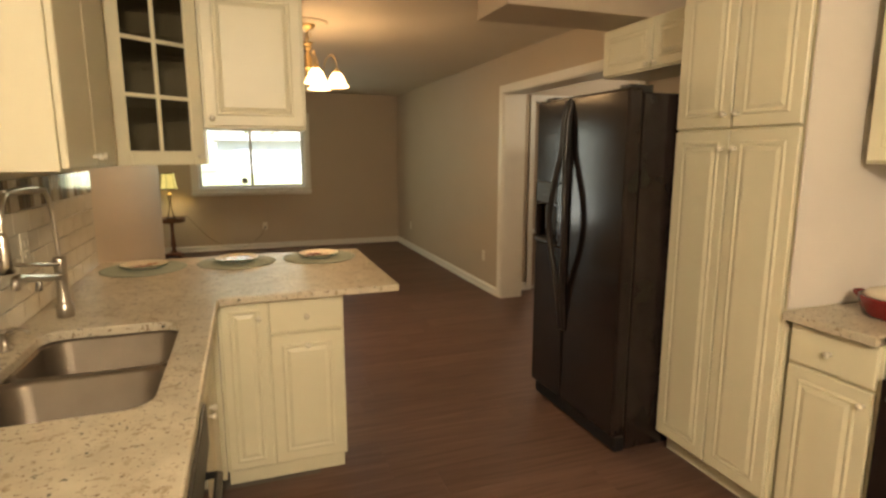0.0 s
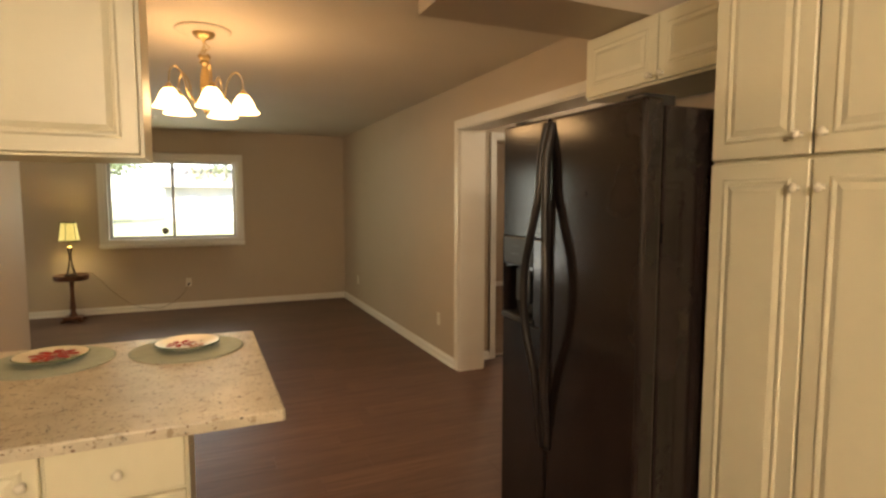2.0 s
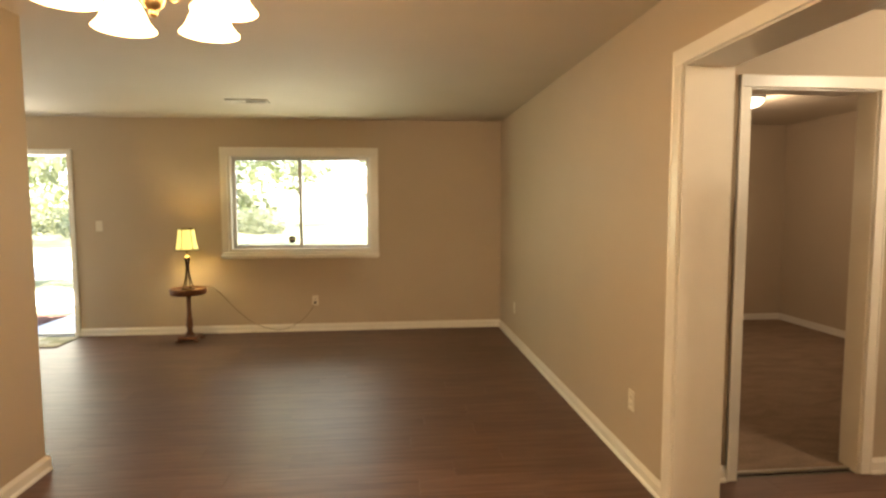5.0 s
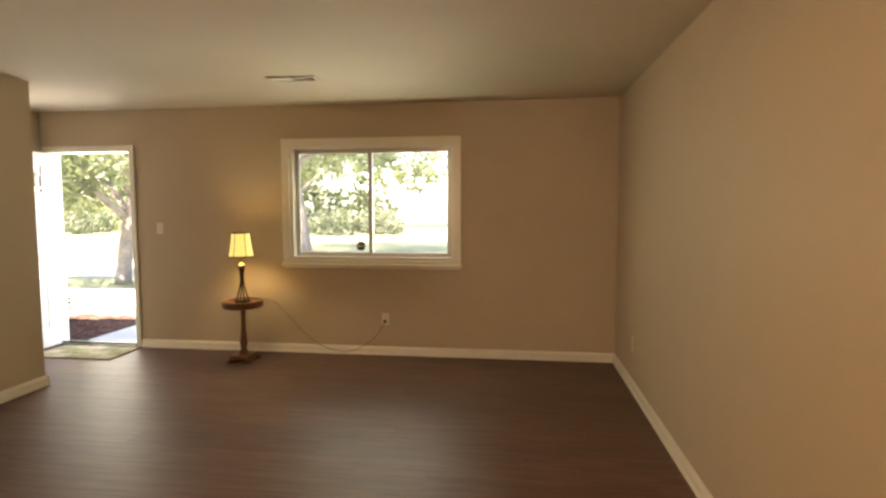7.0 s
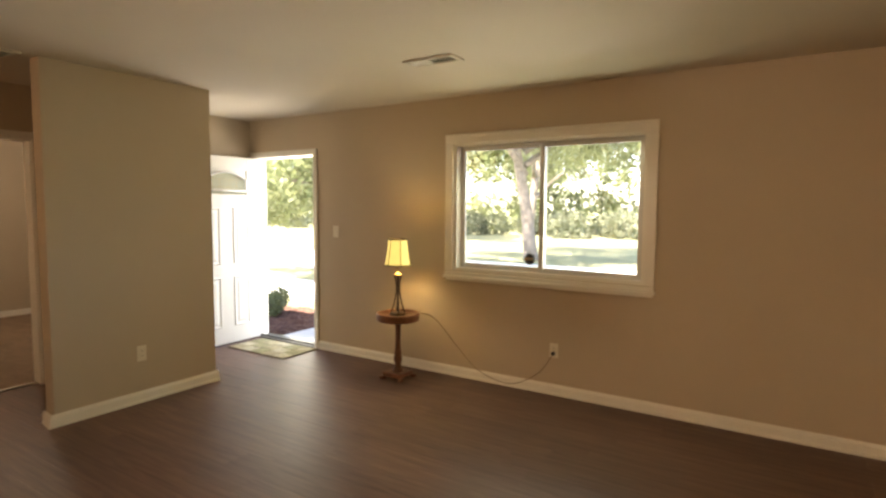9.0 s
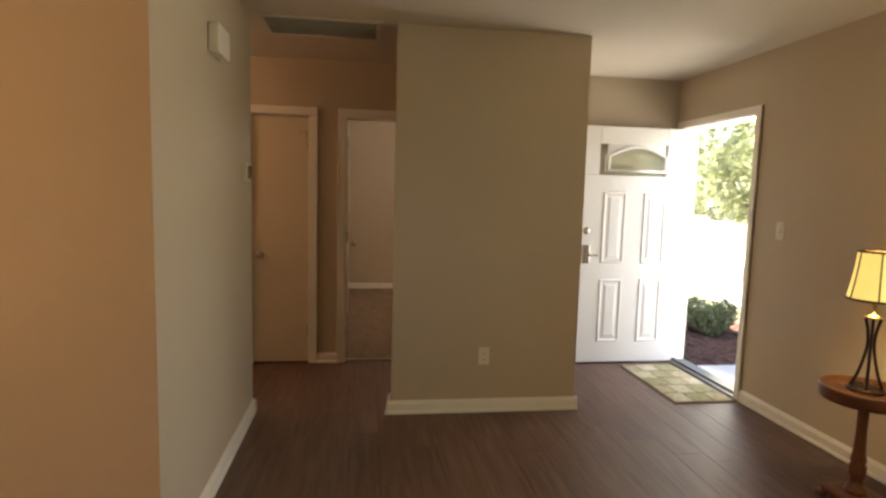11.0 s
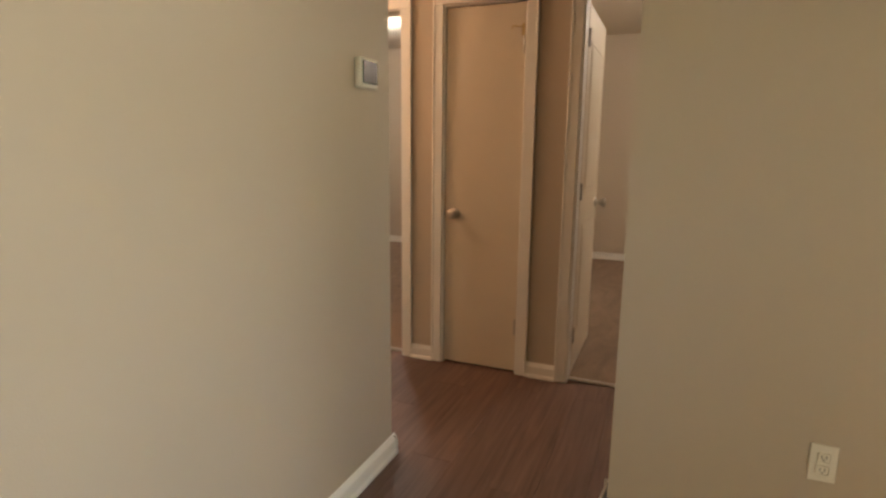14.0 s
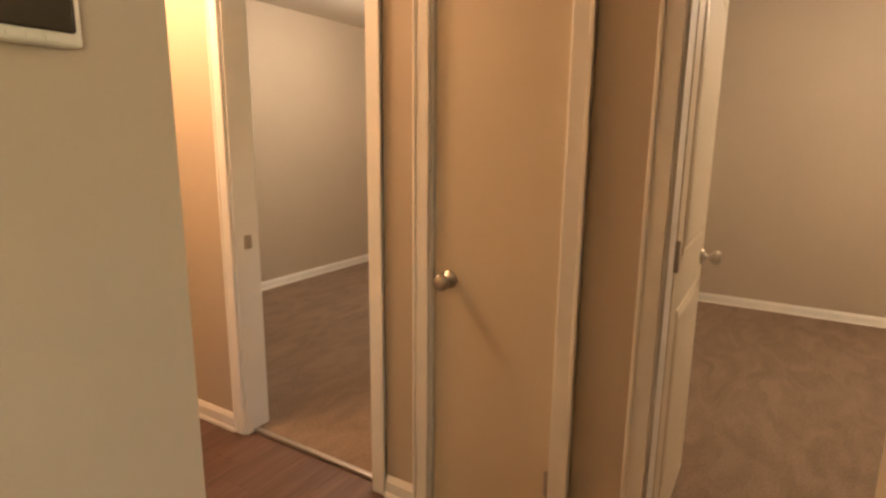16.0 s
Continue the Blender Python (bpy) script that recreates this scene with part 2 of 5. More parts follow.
def tube(bm, points, r, seg=10, m=None):
    """A round bar along points; r is a number or one for each point."""
    tmp = bmesh.new()
    pts = [Vector(p) for p in points]
    rs = r if isinstance(r, (list, tuple)) else [r] * len(pts)
    rings, up = [], None
    for k, p in enumerate(pts):
        d = (pts[min(k + 1, len(pts) - 1)] - pts[max(k - 1, 0)]).normalized()
        if up is None:
            up = d.orthogonal().normalized()
        up = (up - d * up.dot(d)).normalized()
        side = d.cross(up)
        rings.append([tmp.verts.new(p + (up * math.cos(2 * math.pi * i / seg) + side * math.sin(2 * math.pi * i / seg)) * rs[k]) for i in range(seg)])
    for a, b in zip(rings, rings[1:]):
        for i in range(seg):
            tmp.faces.new((a[i], a[(i + 1) % seg], b[(i + 1) % seg], b[i]))
    tmp.faces.new(rings[0][::-1])
    tmp.faces.new(rings[-1])
    for f in tmp.faces:
        f.smooth = True
    join(bm, tmp, m)


def arc(points, n=8):
    """Points of a smooth curve through the given ones."""
    pts = [Vector(p) for p in points]
    out = []
    for k in range(len(pts) - 1):
        p0, p1, p2, p3 = pts[max(k - 1, 0)], pts[k], pts[k + 1], pts[min(k + 2, len(pts) - 1)]
        for i in range(n):
            t = i / n
            out.append(0.5 * ((2 * p1) + (p2 - p0) * t + (2 * p0 - 5 * p1 + 4 * p2 - p3) * t * t + (3 * p1 - p0 - 3 * p2 + p3) * t ** 3))
    out.append(pts[-1])
    return out


def mesh_object(name, bm, mat):
    me = bpy.data.meshes.new(name)
    bm.to_mesh(me)
    bm.free()
    me.materials.append(mat)
    return new(name, me)


def structure(name, bm, mat, label=""):
    return tagged(mesh_object(name, bm, mat), label, "", "", "structure")


def part(name, bm, mat, parent, label=""):
    ob = mesh_object(name, bm, mat)
    ob.parent = parent
    return tagged(ob, label)


def thing(name, m, label, category, group=""):
    ob = new(name)
    ob.empty_display_size = 0.1
    ob.matrix_world = m
    return tagged(ob, label, category, group)


def boxes(*dims):
    bm = bmesh.new()
    for d in dims:
        box(bm, *d)
    return bm


def panel_slab(w, h, t, frames, raise_=0.006, bevel=0.003):
    """A door slab in x, z with its front at y = 0 facing -y; frames: (x0, x1, z0, z1) of raised panels."""
    bm = bmesh.new()
    soft_box(bm, 0, w, 0, t, 0, h, bevel, 1)
    for x0, x1, z0, z1 in frames:
        tmp = bmesh.new()
        rings = []
        for inset, y in ((0, 0.0005), (0.003, 0.0), (0.008, -0.004), (0.013, -0.004), (0.021, -0.0005), (0.038, -raise_)):
            rings.append([tmp.verts.new((x, y - 0.0005, z)) for x, z in ((x0 + inset, z0 + inset), (x1 - inset, z0 + inset), (x1 - inset, z1 - inset), (x0 + inset, z1 - inset))])
        for a, b in zip(rings, rings[1:]):
            for k in range(4):
                tmp.faces.new((a[k], a[(k + 1) % 4], b[(k + 1) % 4], b[k]))
        tmp.faces.new(rings[-1])
        bmesh.ops.recalc_face_normals(tmp, faces=tmp.faces[:])
        join(bm, tmp)
    return bm


H = 2.44
XL, XR, YF = -0.82, 2.40, 8.90
XP, XW = -2.335, -3.44
YH = 5.525

# ---- structure ----
structure("wall_front", boxes(
    (-7.1, -3.375, YF, YF + 0.15, 0, H), (-3.375, -2.43, YF, YF + 0.15, 2.04, H), (-2.43, -0.745, YF, YF + 0.15, 0, H),
    (-0.745, 0.895, YF, YF + 0.15, 0, 0.935), (-0.745, 0.895, YF, YF + 0.15, 2.055, H), (0.895, 6.15, YF, YF + 0.15, 0, H)), WALL, "greige painted front wall with a window and a doorway")
structure("wall_right", boxes(
    (XR, 2.63, 4.807, YF, 0, H), (XR, 2.63, 2.75, 4.807, 2.095, H), (XR, 2.63, -2.3, 2.75, 0, H)), WALL, "greige painted side wall with a wide cased opening")
structure("wall_utility", boxes((2.63, 2.875, 5.04, 5.16, 0, H), (2.875, 3.60, 5.04, 5.16, 2.05, H), (3.60, 6.15, 5.04, 5.16, 0, H)), WALL, "greige wall with a bedroom doorway")
structure("wall_utility_end", boxes((5.0, 5.12, 2.62, 5.04, 0, H), (2.63, 5.0, 2.50, 2.62, 0, H)), WALL, "greige painted end walls of the utility hall")
structure("wall_side_room", boxes((6.0, 6.15, 5.16, YF, 0, H)), WALL, "greige painted bedroom wall")
structure("wall_kitchen", boxes((XL - 0.12, XL, -2.3, YH, 0, H), (-2.42, XL - 0.12, YH - 0.12, YH, 0, H), (-2.42, -2.30, 2.4, YH - 0.12, 0, H)), WALL, "greige wall between kitchen and hall")
structure("wall_kitchen_back", boxes((XL - 0.12, 2.63, -2.42, -2.3, 0, H)), WALL, "greige painted kitchen wall")
structure("wall_partition", boxes((XP - 0.12, XP, 6.405, 7.63, 0, H), (XW, XP - 0.12, 7.51, 7.63, 0, H)), WALL, "greige partition wall between entry and hall")
structure("wall_hall", boxes(
    (XW - 0.12, XW, 2.4, 4.30, 0, H), (XW - 0.12, XW, 4.30, 5.075, 2.02, H), (XW - 0.12, XW, 5.075, 5.31, 0, H), (XW - 0.12, XW, 5.31, 5.787, 2.02, H),
    (XW - 0.12, XW, 5.787, 6.05, 0, H), (XW - 0.12, XW, 6.05, 6.775, 2.02, H), (XW - 0.12, XW, 6.775, YF, 0, H)), WALL, "hall wall with three doorways")
structure("wall_hall_end", boxes((XW - 0.12, -2.30, 2.28, 2.4, 0, H)), WALL, "greige painted end of the hall")
structure("wall_bedroom_south", boxes((-7.1, XW - 0.12, 2.33, 2.45, 0, H)), WALL, "greige painted bedroom wall")
structure("wall_bedroom_west", boxes((-7.1, -6.97, 2.45, YF, 0, H)), WALL, "greige painted bedroom wall")
structure("wall_between_bedrooms", boxes((-6.97, -4.2, 5.52, 5.64, 0, H), (-4.2, -4.1, 5.1, 5.94, 0, H), (-4.1, XW - 0.12, 5.1, 5.18, 0, H), (-4.1, XW - 0.12, 5.88, 5.94, 0, H)), WALL, "greige walls round the hall closet")
structure("ceiling", boxes((-7.1, 6.15, -2.42, YF + 0.15, H, H + 0.15)), CEIL, "flat off-white painted ceiling")
structure("soffit_right", boxes((1.21, XR, 2.30, 2.68, 2.226, H)), WALL, "boxed beam above the refrigerator")
structure("soffit_left", boxes((XL, -0.47, -2.3, 1.95, 2.226, H), (XL, 0.26, 1.95, 2.76, 2.226, H)), WALL, "boxed soffit above the wall cabinets")
# paler than the other walls: cooler light is put into this wall's colour
structure("wall_return", boxes((1.835, XR, 1.136, 1.1435, 0.917, H), (XR - 0.008, XR - 0.001, 0.0, 1.1355, 0.917, H)), material("pale_lit_wall", (0.63, 0.595, 0.555), 0.6, var=0.02, scale=2, bump=0.08, bump_scale=220), "kitchen wall beside the pantry, its paler light painted on")
structure("subfloor", boxes((-7.1, 6.15, -2.42, YF + 0.15, -0.2, -0.012)), SUBWALL, "dark underlay beneath the floors")
structure("carpet_side_room", boxes((2.63, 6.0, 5.16, YF, -0.011, 0.012), (2.875, 3.60, 5.10, 5.16, -0.011, 0.012)), CARPET, "brown cut-pile carpet")
structure("carpet_bedroom_left", boxes((-6.97, XW - 0.12, 2.45, 5.1, -0.011, 0.012), (-6.97, -4.2, 5.1, 5.52, -0.011, 0.012), (XW - 0.12, XW - 0.05, 4.30, 5.075, -0.011, 0.012)), CARPET, "brown cut-pile carpet")
structure("carpet_bedroom_right", boxes((-6.97, XW - 0.12, 5.94, YF, -0.011, 0.012), (-6.97, -4.2, 5.64, 5.94, -0.011, 0.012), (XW - 0.12, XW - 0.05, 6.05, 6.775, -0.011, 0.012)), CARPET, "brown cut-pile carpet")
floor = structure("floor", boxes((XL, XR, -2.3, YF, -0.011, -0.008), (XW, XL, 2.4, YF, -0.011, -0.008), (XR, 5.0, 2.62, 5.10, -0.011, -0.008)), SUBWALL, "brown wood-look plank floor")


# ---- trim ----
def moulding(bm, length, m, h=0.086, t=0.014):
    """Baseboard along local x from 0, its back at y = 0 and its face towards -y."""
    prof = [(0, 0), (-t - 0.008, 0), (-t - 0.008, 0.012), (-t, 0.022), (-t, h - 0.022), (-t + 0.005, h - 0.012), (-0.003, h), (0, h)]
    ends = [[bm.verts.new(m @ Vector((x, y, z))) for y, z in prof] for x in (0, length)]
    for k in range(len(prof) - 1):
        bm.faces.new((ends[0][k], ends[0][k + 1], ends[1][k + 1], ends[1][k]))
    bm.faces.new(ends[0][::-1])
    bm.faces.new(ends[1])


def baseboard(name, x0, y0, x1, y1):
    """Between two corners; the room lies to the right of the way from the first to the second."""
    bm = bmesh.new()
    d = math.hypot(x1 - x0, y1 - y0)
    moulding(bm, d, pose(x0, y0, 0.001, 0, 0, math.degrees(math.atan2(y1 - y0, x1 - x0))))
    bmesh.ops.recalc_face_normals(bm, faces=bm.faces[:])
    structure(name, bm, TRIM, "white painted baseboard")


RUNS = [(-2.385, YF, XR, YF), (XR, YF, XR, 4.867), (XL, 3.08, XL, YH + 0.022), (XL + 0.022, YH, -2.442, YH), (-2.42, YH + 0.022, -2.42, 2.4),
        (XW, 2.4, XW, 4.248), (XW, 5.127, XW, 5.258), (XW, 5.839, XW, 5.998), (XW, 6.827, XW, 7.51), (XP, 6.383, XP, 7.652), (XP - 0.142, 6.405, XP + 0.022, 6.383),
        (XP - 0.12, 7.51, XP - 0.12, 6.383), (XP + 0.022, 7.63, XW, 7.63), (XW, 7.63, XW, YF), (2.63, 5.04, 2.823, 5.04), (3.652, 5.04, 5.0, 5.04),
        (6.0, YF, 6.0, 5.16), (2.63, YF, 6.0, YF), (XW - 0.12, 2.45, -6.97, 2.45), (-6.97, 2.45, -6.97, 5.52), (-6.97, 5.64, -6.97, YF)]
for k, run in enumerate(RUNS):
    baseboard("baseboard_%d" % (k + 1), *run)


def casing(name, m, w, h, depth, cw=0.062, back=True, label="white painted door casing"):
    """Jamb and casing of a doorway: opening from x = 0 to w, z = 0 to h, wall from y = 0 to depth, the near face towards -y."""
    bm = bmesh.new()
    j = 0.018
    box(bm, 0, j, 0.001, depth - 0.001, 0, h, m)
    box(bm, w - j, w, 0.001, depth - 0.001, 0, h, m)
    box(bm, j, w - j, 0.001, depth - 0.001, h - j, h, m)
    for y0, y1 in (((-0.016, -0.0005), (depth + 0.0005, depth + 0.016)) if back else ((-0.016, -0.0005),)):
        for x0, x1 in ((-cw + 0.01, 0.01), (w - 0.01, w + cw - 0.01)):
            soft_box(bm, x0, x1, y0, y1, 0.002, h - 0.0105, 0.004, 2, m)
        soft_box(bm, -cw + 0.01, w + cw - 0.01, y0, y1, h - 0.01, h + cw - 0.01, 0.004, 2, m)
        lip = -0.004 if y0 < 0 else 0.004
        for x0, x1 in ((-cw + 0.01, -cw + 0.024), (w + cw - 0.024, w + cw - 0.01)):
            soft_box(bm, x0, x1, min(y0, y0 + lip), max(y1, y1 + lip), 0.003, h + cw - 0.012, 0.003, 1, m)
    return structure(name, bm, TRIM, label)


casing("trim_opening", pose(XR, 4.807, 0, 0, 0, -90), 2.057, 2.095, 0.23, 0.07)
casing("trim_side_door", pose(2.875, 5.04, 0), 0.725, 2.05, 0.12)
casing("trim_bedroom_left", pose(XW, 4.30, 0, 0, 0, 90), 0.775, 2.02, 0.12)
casing("trim_closet", pose(XW, 5.31, 0, 0, 0, 90), 0.477, 2.02, 0.12)
casing("trim_bedroom_right", pose(XW, 6.05, 0, 0, 0, 90), 0.725, 2.02, 0.12)
casing("trim_front_door", pose(-3.375, YF, 0), 0.945, 2.04, 0.15, 0.055, False)
for name, dims in (("trim_threshold", (XW - 0.062, XW - 0.035, 4.318, 5.057, 0.0, 0.016)), ("trim_threshold_right", (XW - 0.062, XW - 0.035, 6.068, 6.757, 0.0, 0.016)),
                   ("trim_threshold_side", (2.893, 3.582, 5.085, 5.112, 0.0, 0.016))):
    bm = bmesh.new()
    soft_box(bm, *dims, 0.005, 2)
    structure(name, bm, NICKEL, "metal carpet threshold strip")


# ---- doors ----
def knob_set(parent, x, z, t, name="door_knob", mat=NICKEL):
    """Round knobs on both faces of a slab from y = 0 to t."""
    prof = [(0.030, 0), (0.031, 0.004), (0.026, 0.010), (0.011, 0.014), (0.010, 0.030), (0.020, 0.038), (0.027, 0.048), (0.028, 0.058), (0.022, 0.067), (0.008, 0.070), (0.0, 0.070)]
    for s, y in ((90, 0.0), (-90, t)):
        bm = bmesh.new()
        lathe(bm, prof, 20, pose(x, y, z, s))
        part(name, bm, mat, parent, "satin nickel round knob")


def hinge(parent, x, z, y):
    bm = bmesh.new()
    lathe(bm, [(0.0, -0.046), (0.004, -0.045), (0.007, -0.042), (0.007, 0.042), (0.004, 0.045), (0, 0.046)], 10, pose(x, y, z))
    box(bm, x - 0.012, x + 0.012, y + 0.003, y + 0.006, z - 0.042, z + 0.042)
    part("hinge", bm, NICKEL, parent)


bm = bmesh.new()
soft_box(bm, XW - 0.085, XW - 0.045, 4.3182, 4.321, 0.87, 0.93, 0.001, 1)
tagged(mesh_object("strike_plate", bm, NICKEL), "small nickel strike plate on the white door jamb", "strike plate")
closet = thing("closet_door", pose(XW - 0.012, 5.33, 0.012, 0, 0, 90), "closed flush tan-painted hall closet door", "door")
bm = bmesh.new()
soft_box(bm, 0, 0.437, 0, 0.035, 0, 1.985, 0.003, 2)
slab = part("slab", bm, DOORPAINT, closet)
knob_set(slab, 0.058, 0.885, 0.035)
for z in (0.26, 1.78):
    hinge(slab, 0.434, z, -0.004)
bm = bmesh.new()
box(bm, -0.012, -0.002, -0.003, 0.0, 0.855, 0.915)
part("latch_plate", bm, SLOT, slab)
bm = bmesh.new()
tube(bm, arc([(0.427, -0.004, 1.865), (0.397, -0.010, 1.865), (0.372, -0.012, 1.87), (0.367, -0.012, 1.855)], 4), 0.004, 8)
box(bm, 0.415, 0.433, -0.005, 0.0, 1.82, 1.88)
part("hook_latch", bm, BRASS, slab)

bed_door = thing("bedroom_door", pose(XW - 0.10, 6.071, 0.02, 0, 0, 180.5), "open cream-painted panelled bedroom door", "door")
bm = panel_slab(0.685, 1.965, 0.035, [(0.10, 0.585, 0.20, 0.84), (0.10, 0.585, 1.0, 1.80)])
slab = part("slab", bm, DOORPAINT, bed_door)
knob_set(slab, 0.63, 0.91, 0.035)
for z in (0.22, 1.02, 1.80):
    hinge(slab, 0.004, z, -0.003)

front_door = thing("front_door", pose(-3.352, YF - 0.005, 0.014, 0, 0, -89.5), "open white six-panel front door with arched glass", "door")
WHITE_DOOR = material("white_steel_door", (0.75, 0.75, 0.73), 0.4, var=0.01)
# slab in local x from the hinge; its inner face looks at the room
bm = bmesh.new()
DW, DH, DT = 0.90, 2.0, 0.044
soft_box(bm, 0, DW, 0, DT, 0, 1.60, 0.003, 2)
soft_box(bm, 0, 0.15, 0, DT, 1.601, DH, 0.003, 2)
soft_box(bm, DW - 0.15, DW, 0, DT, 1.601, DH, 0.003, 2)
soft_box(bm, 0.151, DW - 0.151, 0, DT, 1.86, DH, 0.003, 2)
slab = part("slab", bm, WHITE_DOOR, front_door)
for side, y in ((-1, 0), (1, DT)):
    for x0, x1, z0, z1 in ((0.14, 0.34, 0.18, 0.72), (0.50, 0.70, 0.18, 0.72), (0.14, 0.34, 0.86, 1.46), (0.50, 0.70, 0.86, 1.46)):
        bm = bmesh.new()
        rings = []
        for inset, d in ((0, 0.0), (0.004, 0.008), (0.012, 0.009), (0.022, 0.002), (0.036, 0.001), (0.060, 0.007)):
            rings.append([bm.verts.new((x, y + side * d, z)) for x, z in ((x0 + inset, z0 + inset), (x1 - inset, z0 + inset), (x1 - inset, z1 - inset), (x0 + inset, z1 - inset))])
        for a, b in zip(rings, rings[1:]):
            for k in range(4):
                bm.faces.new((a[k], a[(k + 1) % 4], b[(k + 1) % 4], b[k]))
        bm.faces.new(rings[-1])
        bmesh.ops.recalc_face_normals(bm, faces=bm.faces[:])
        part("raised_panel", bm, WHITE_DOOR, slab)
arch = [(0.17 + 0.50 * k / 16, 1.76 + 0.075 * math.sin(math.pi * k / 16)) for k in range(17)]
bm = bmesh.new()
for y in (-0.010, DT + 0.010):
    tube(bm, [(x, y, z) for x, z in [(0.17, 1.64)] + arch + [(0.67, 1.64)]], 0.010, 8)
    tube(bm, [(0.16, y, 1.64), (0.68, y, 1.64)], 0.010, 8)
part("lite_frame", bm, WHITE_DOOR, slab)
bm = bmesh.new()
fan = [bm.verts.new((x, DT / 2, z)) for x, z in [(0.155, 1.605), (0.685, 1.605), (0.685, 1.76)] + arch[::-1] + [(0.155, 1.76)]]
bm.faces.new(fan)
pane = part("pane", bm, frosted_material("leaded_glass", (0.74, 0.80, 0.62)), slab, "leaded textured arched glass")
pane.visible_shadow = False
bm = bmesh.new()
for x in (0.27, 0.36, 0.48, 0.57):
    tube(bm, [(x, DT / 2 - 0.003, 1.65), (x, DT / 2 - 0.003, 1.82)], 0.0035, 6)
for z in (1.68, 1.76):
    tube(bm, [(0.18, DT / 2 - 0.003, z), (0.66, DT / 2 - 0.003, z)], 0.0035, 6)
part("leading", bm, BRASS, slab)
# fill between arch and slab
bm = bmesh.new()
for k in range(16):
    (xa, za), (xb, zb) = arch[k], arch[k + 1]
    for y in (0.004, DT - 0.004):
        bm.faces.new([bm.verts.new(p) for p in ((xa, y, za), (xb, y, zb), (xb, y, 1.87), (xa, y, 1.87))])
part("head_panel", bm, WHITE_DOOR, slab)
bm = bmesh.new()
soft_box(bm, DW - 0.095, DW - 0.035, -0.022, 0, 0.88, 1.00, 0.006, 2)
tube(bm, arc([(DW - 0.065, -0.02, 0.93), (DW - 0.065, -0.055, 0.93), (DW - 0.10, -0.06, 0.93), (DW - 0.16, -0.058, 0.93)], 5), 0.009, 10)
part("lever_handle", bm, NICKEL, slab, "satin nickel lever handle")
bm = bmesh.new()
lathe(bm, [(0.030, 0), (0.031, 0.006), (0.026, 0.016), (0.012, 0.018), (0.011, 0.026), (0, 0.027)], 20, pose(DW - 0.065, 0, 1.13, 90))
part("deadbolt", bm, NICKEL, slab, "satin nickel deadbolt")
bm = bmesh.new()
soft_box(bm, DW - 0.095, DW - 0.035, DT, DT + 0.022, 0.86, 1.01, 0.006, 2)
tube(bm, arc([(DW - 0.065, DT + 0.02, 0.93), (DW - 0.065, DT + 0.055, 0.93), (DW - 0.10, DT + 0.06, 0.93), (DW - 0.16, DT + 0.058, 0.93)], 5), 0.009, 10)
part("lever_handle", bm, NICKEL, slab, "satin nickel lever handle")
bm = bmesh.new()
lathe(bm, [(0.030, 0), (0.031, 0.006), (0.026, 0.016), (0.012, 0.018), (0.011, 0.026), (0, 0.027)], 20, pose(DW - 0.065, DT, 1.13, -90))
part("deadbolt", bm, NICKEL, slab, "satin nickel deadbolt")
bm = bmesh.new()
soft_box(bm, DW + 0.0005, DW + 0.003, 0.010, DT - 0.010, 0.90, 0.96, 0.001, 1)
part("latch_plate", bm, NICKEL, slab)
bm = boxes((0.02, DW - 0.02, 0.004, DT - 0.004, -0.012, 0.0))
part("door_sweep", bm, BLACK_MATT, slab)

bm = bmesh.new()
soft_box(bm, -3.355, -2.45, YF - 0.02, YF + 0.16, -0.004, 0.012, 0.004, 2)
soft_box(bm, -3.355, -2.45, YF + 0.03, YF + 0.06, 0.0125, 0.026, 0.003, 1)
structure("trim_front_threshold", bm, material("dark_threshold", (0.10, 0.095, 0.09), 0.4, 0.7), "dark aluminium door threshold")

# ---- front window ----
WIN = thing("window_1", pose(0.075, YF, 0.935), "white vinyl sliding window with a security sticker", "window")
WIN["kind"] = "structure"
bm = bmesh.new()
for x0, x1 in ((-0.892, -0.815), (0.815, 0.882)):
    soft_box(bm, x0, x1, -0.018, -0.0005, 0.0, 1.099, 0.004, 2)
soft_box(bm, -0.892, 0.882, -0.020, -0.0005, 1.10, 1.175, 0.004, 2)
soft_box(bm, -0.892, 0.882, -0.026, -0.0005, 1.16, 1.185, 0.006, 2)
part("window_casing", bm, TRIM, WIN)
bm = bmesh.new()
soft_box(bm, -0.902, 0.892, -0.040, -0.0005, -0.060, -0.036, 0.005, 2)
soft_box(bm, -0.892, 0.882, -0.022, -0.0005, -0.0355, -0.004, 0.004, 2)
soft_box(bm, -0.885, 0.875, -0.014, -0.0005, -0.082, -0.0605, 0.004, 2)
part("window_sill", bm, TRIM, WIN)
bm = boxes((-0.82, -0.785, 0.001, 0.149, 0.0, 1.12), (0.785, 0.82, 0.001, 0.149, 0.0, 1.12), (-0.785, 0.785, 0.001, 0.149, 1.085, 1.12), (-0.785, 0.785, 0.001, 0.149, -0.0, 0.03))
part("window_frame", bm, TRIM, WIN)
VINYL = material("white_vinyl", (0.62, 0.62, 0.60), 0.3, var=0.01)
CLEAR = glass_material("clear_glass")
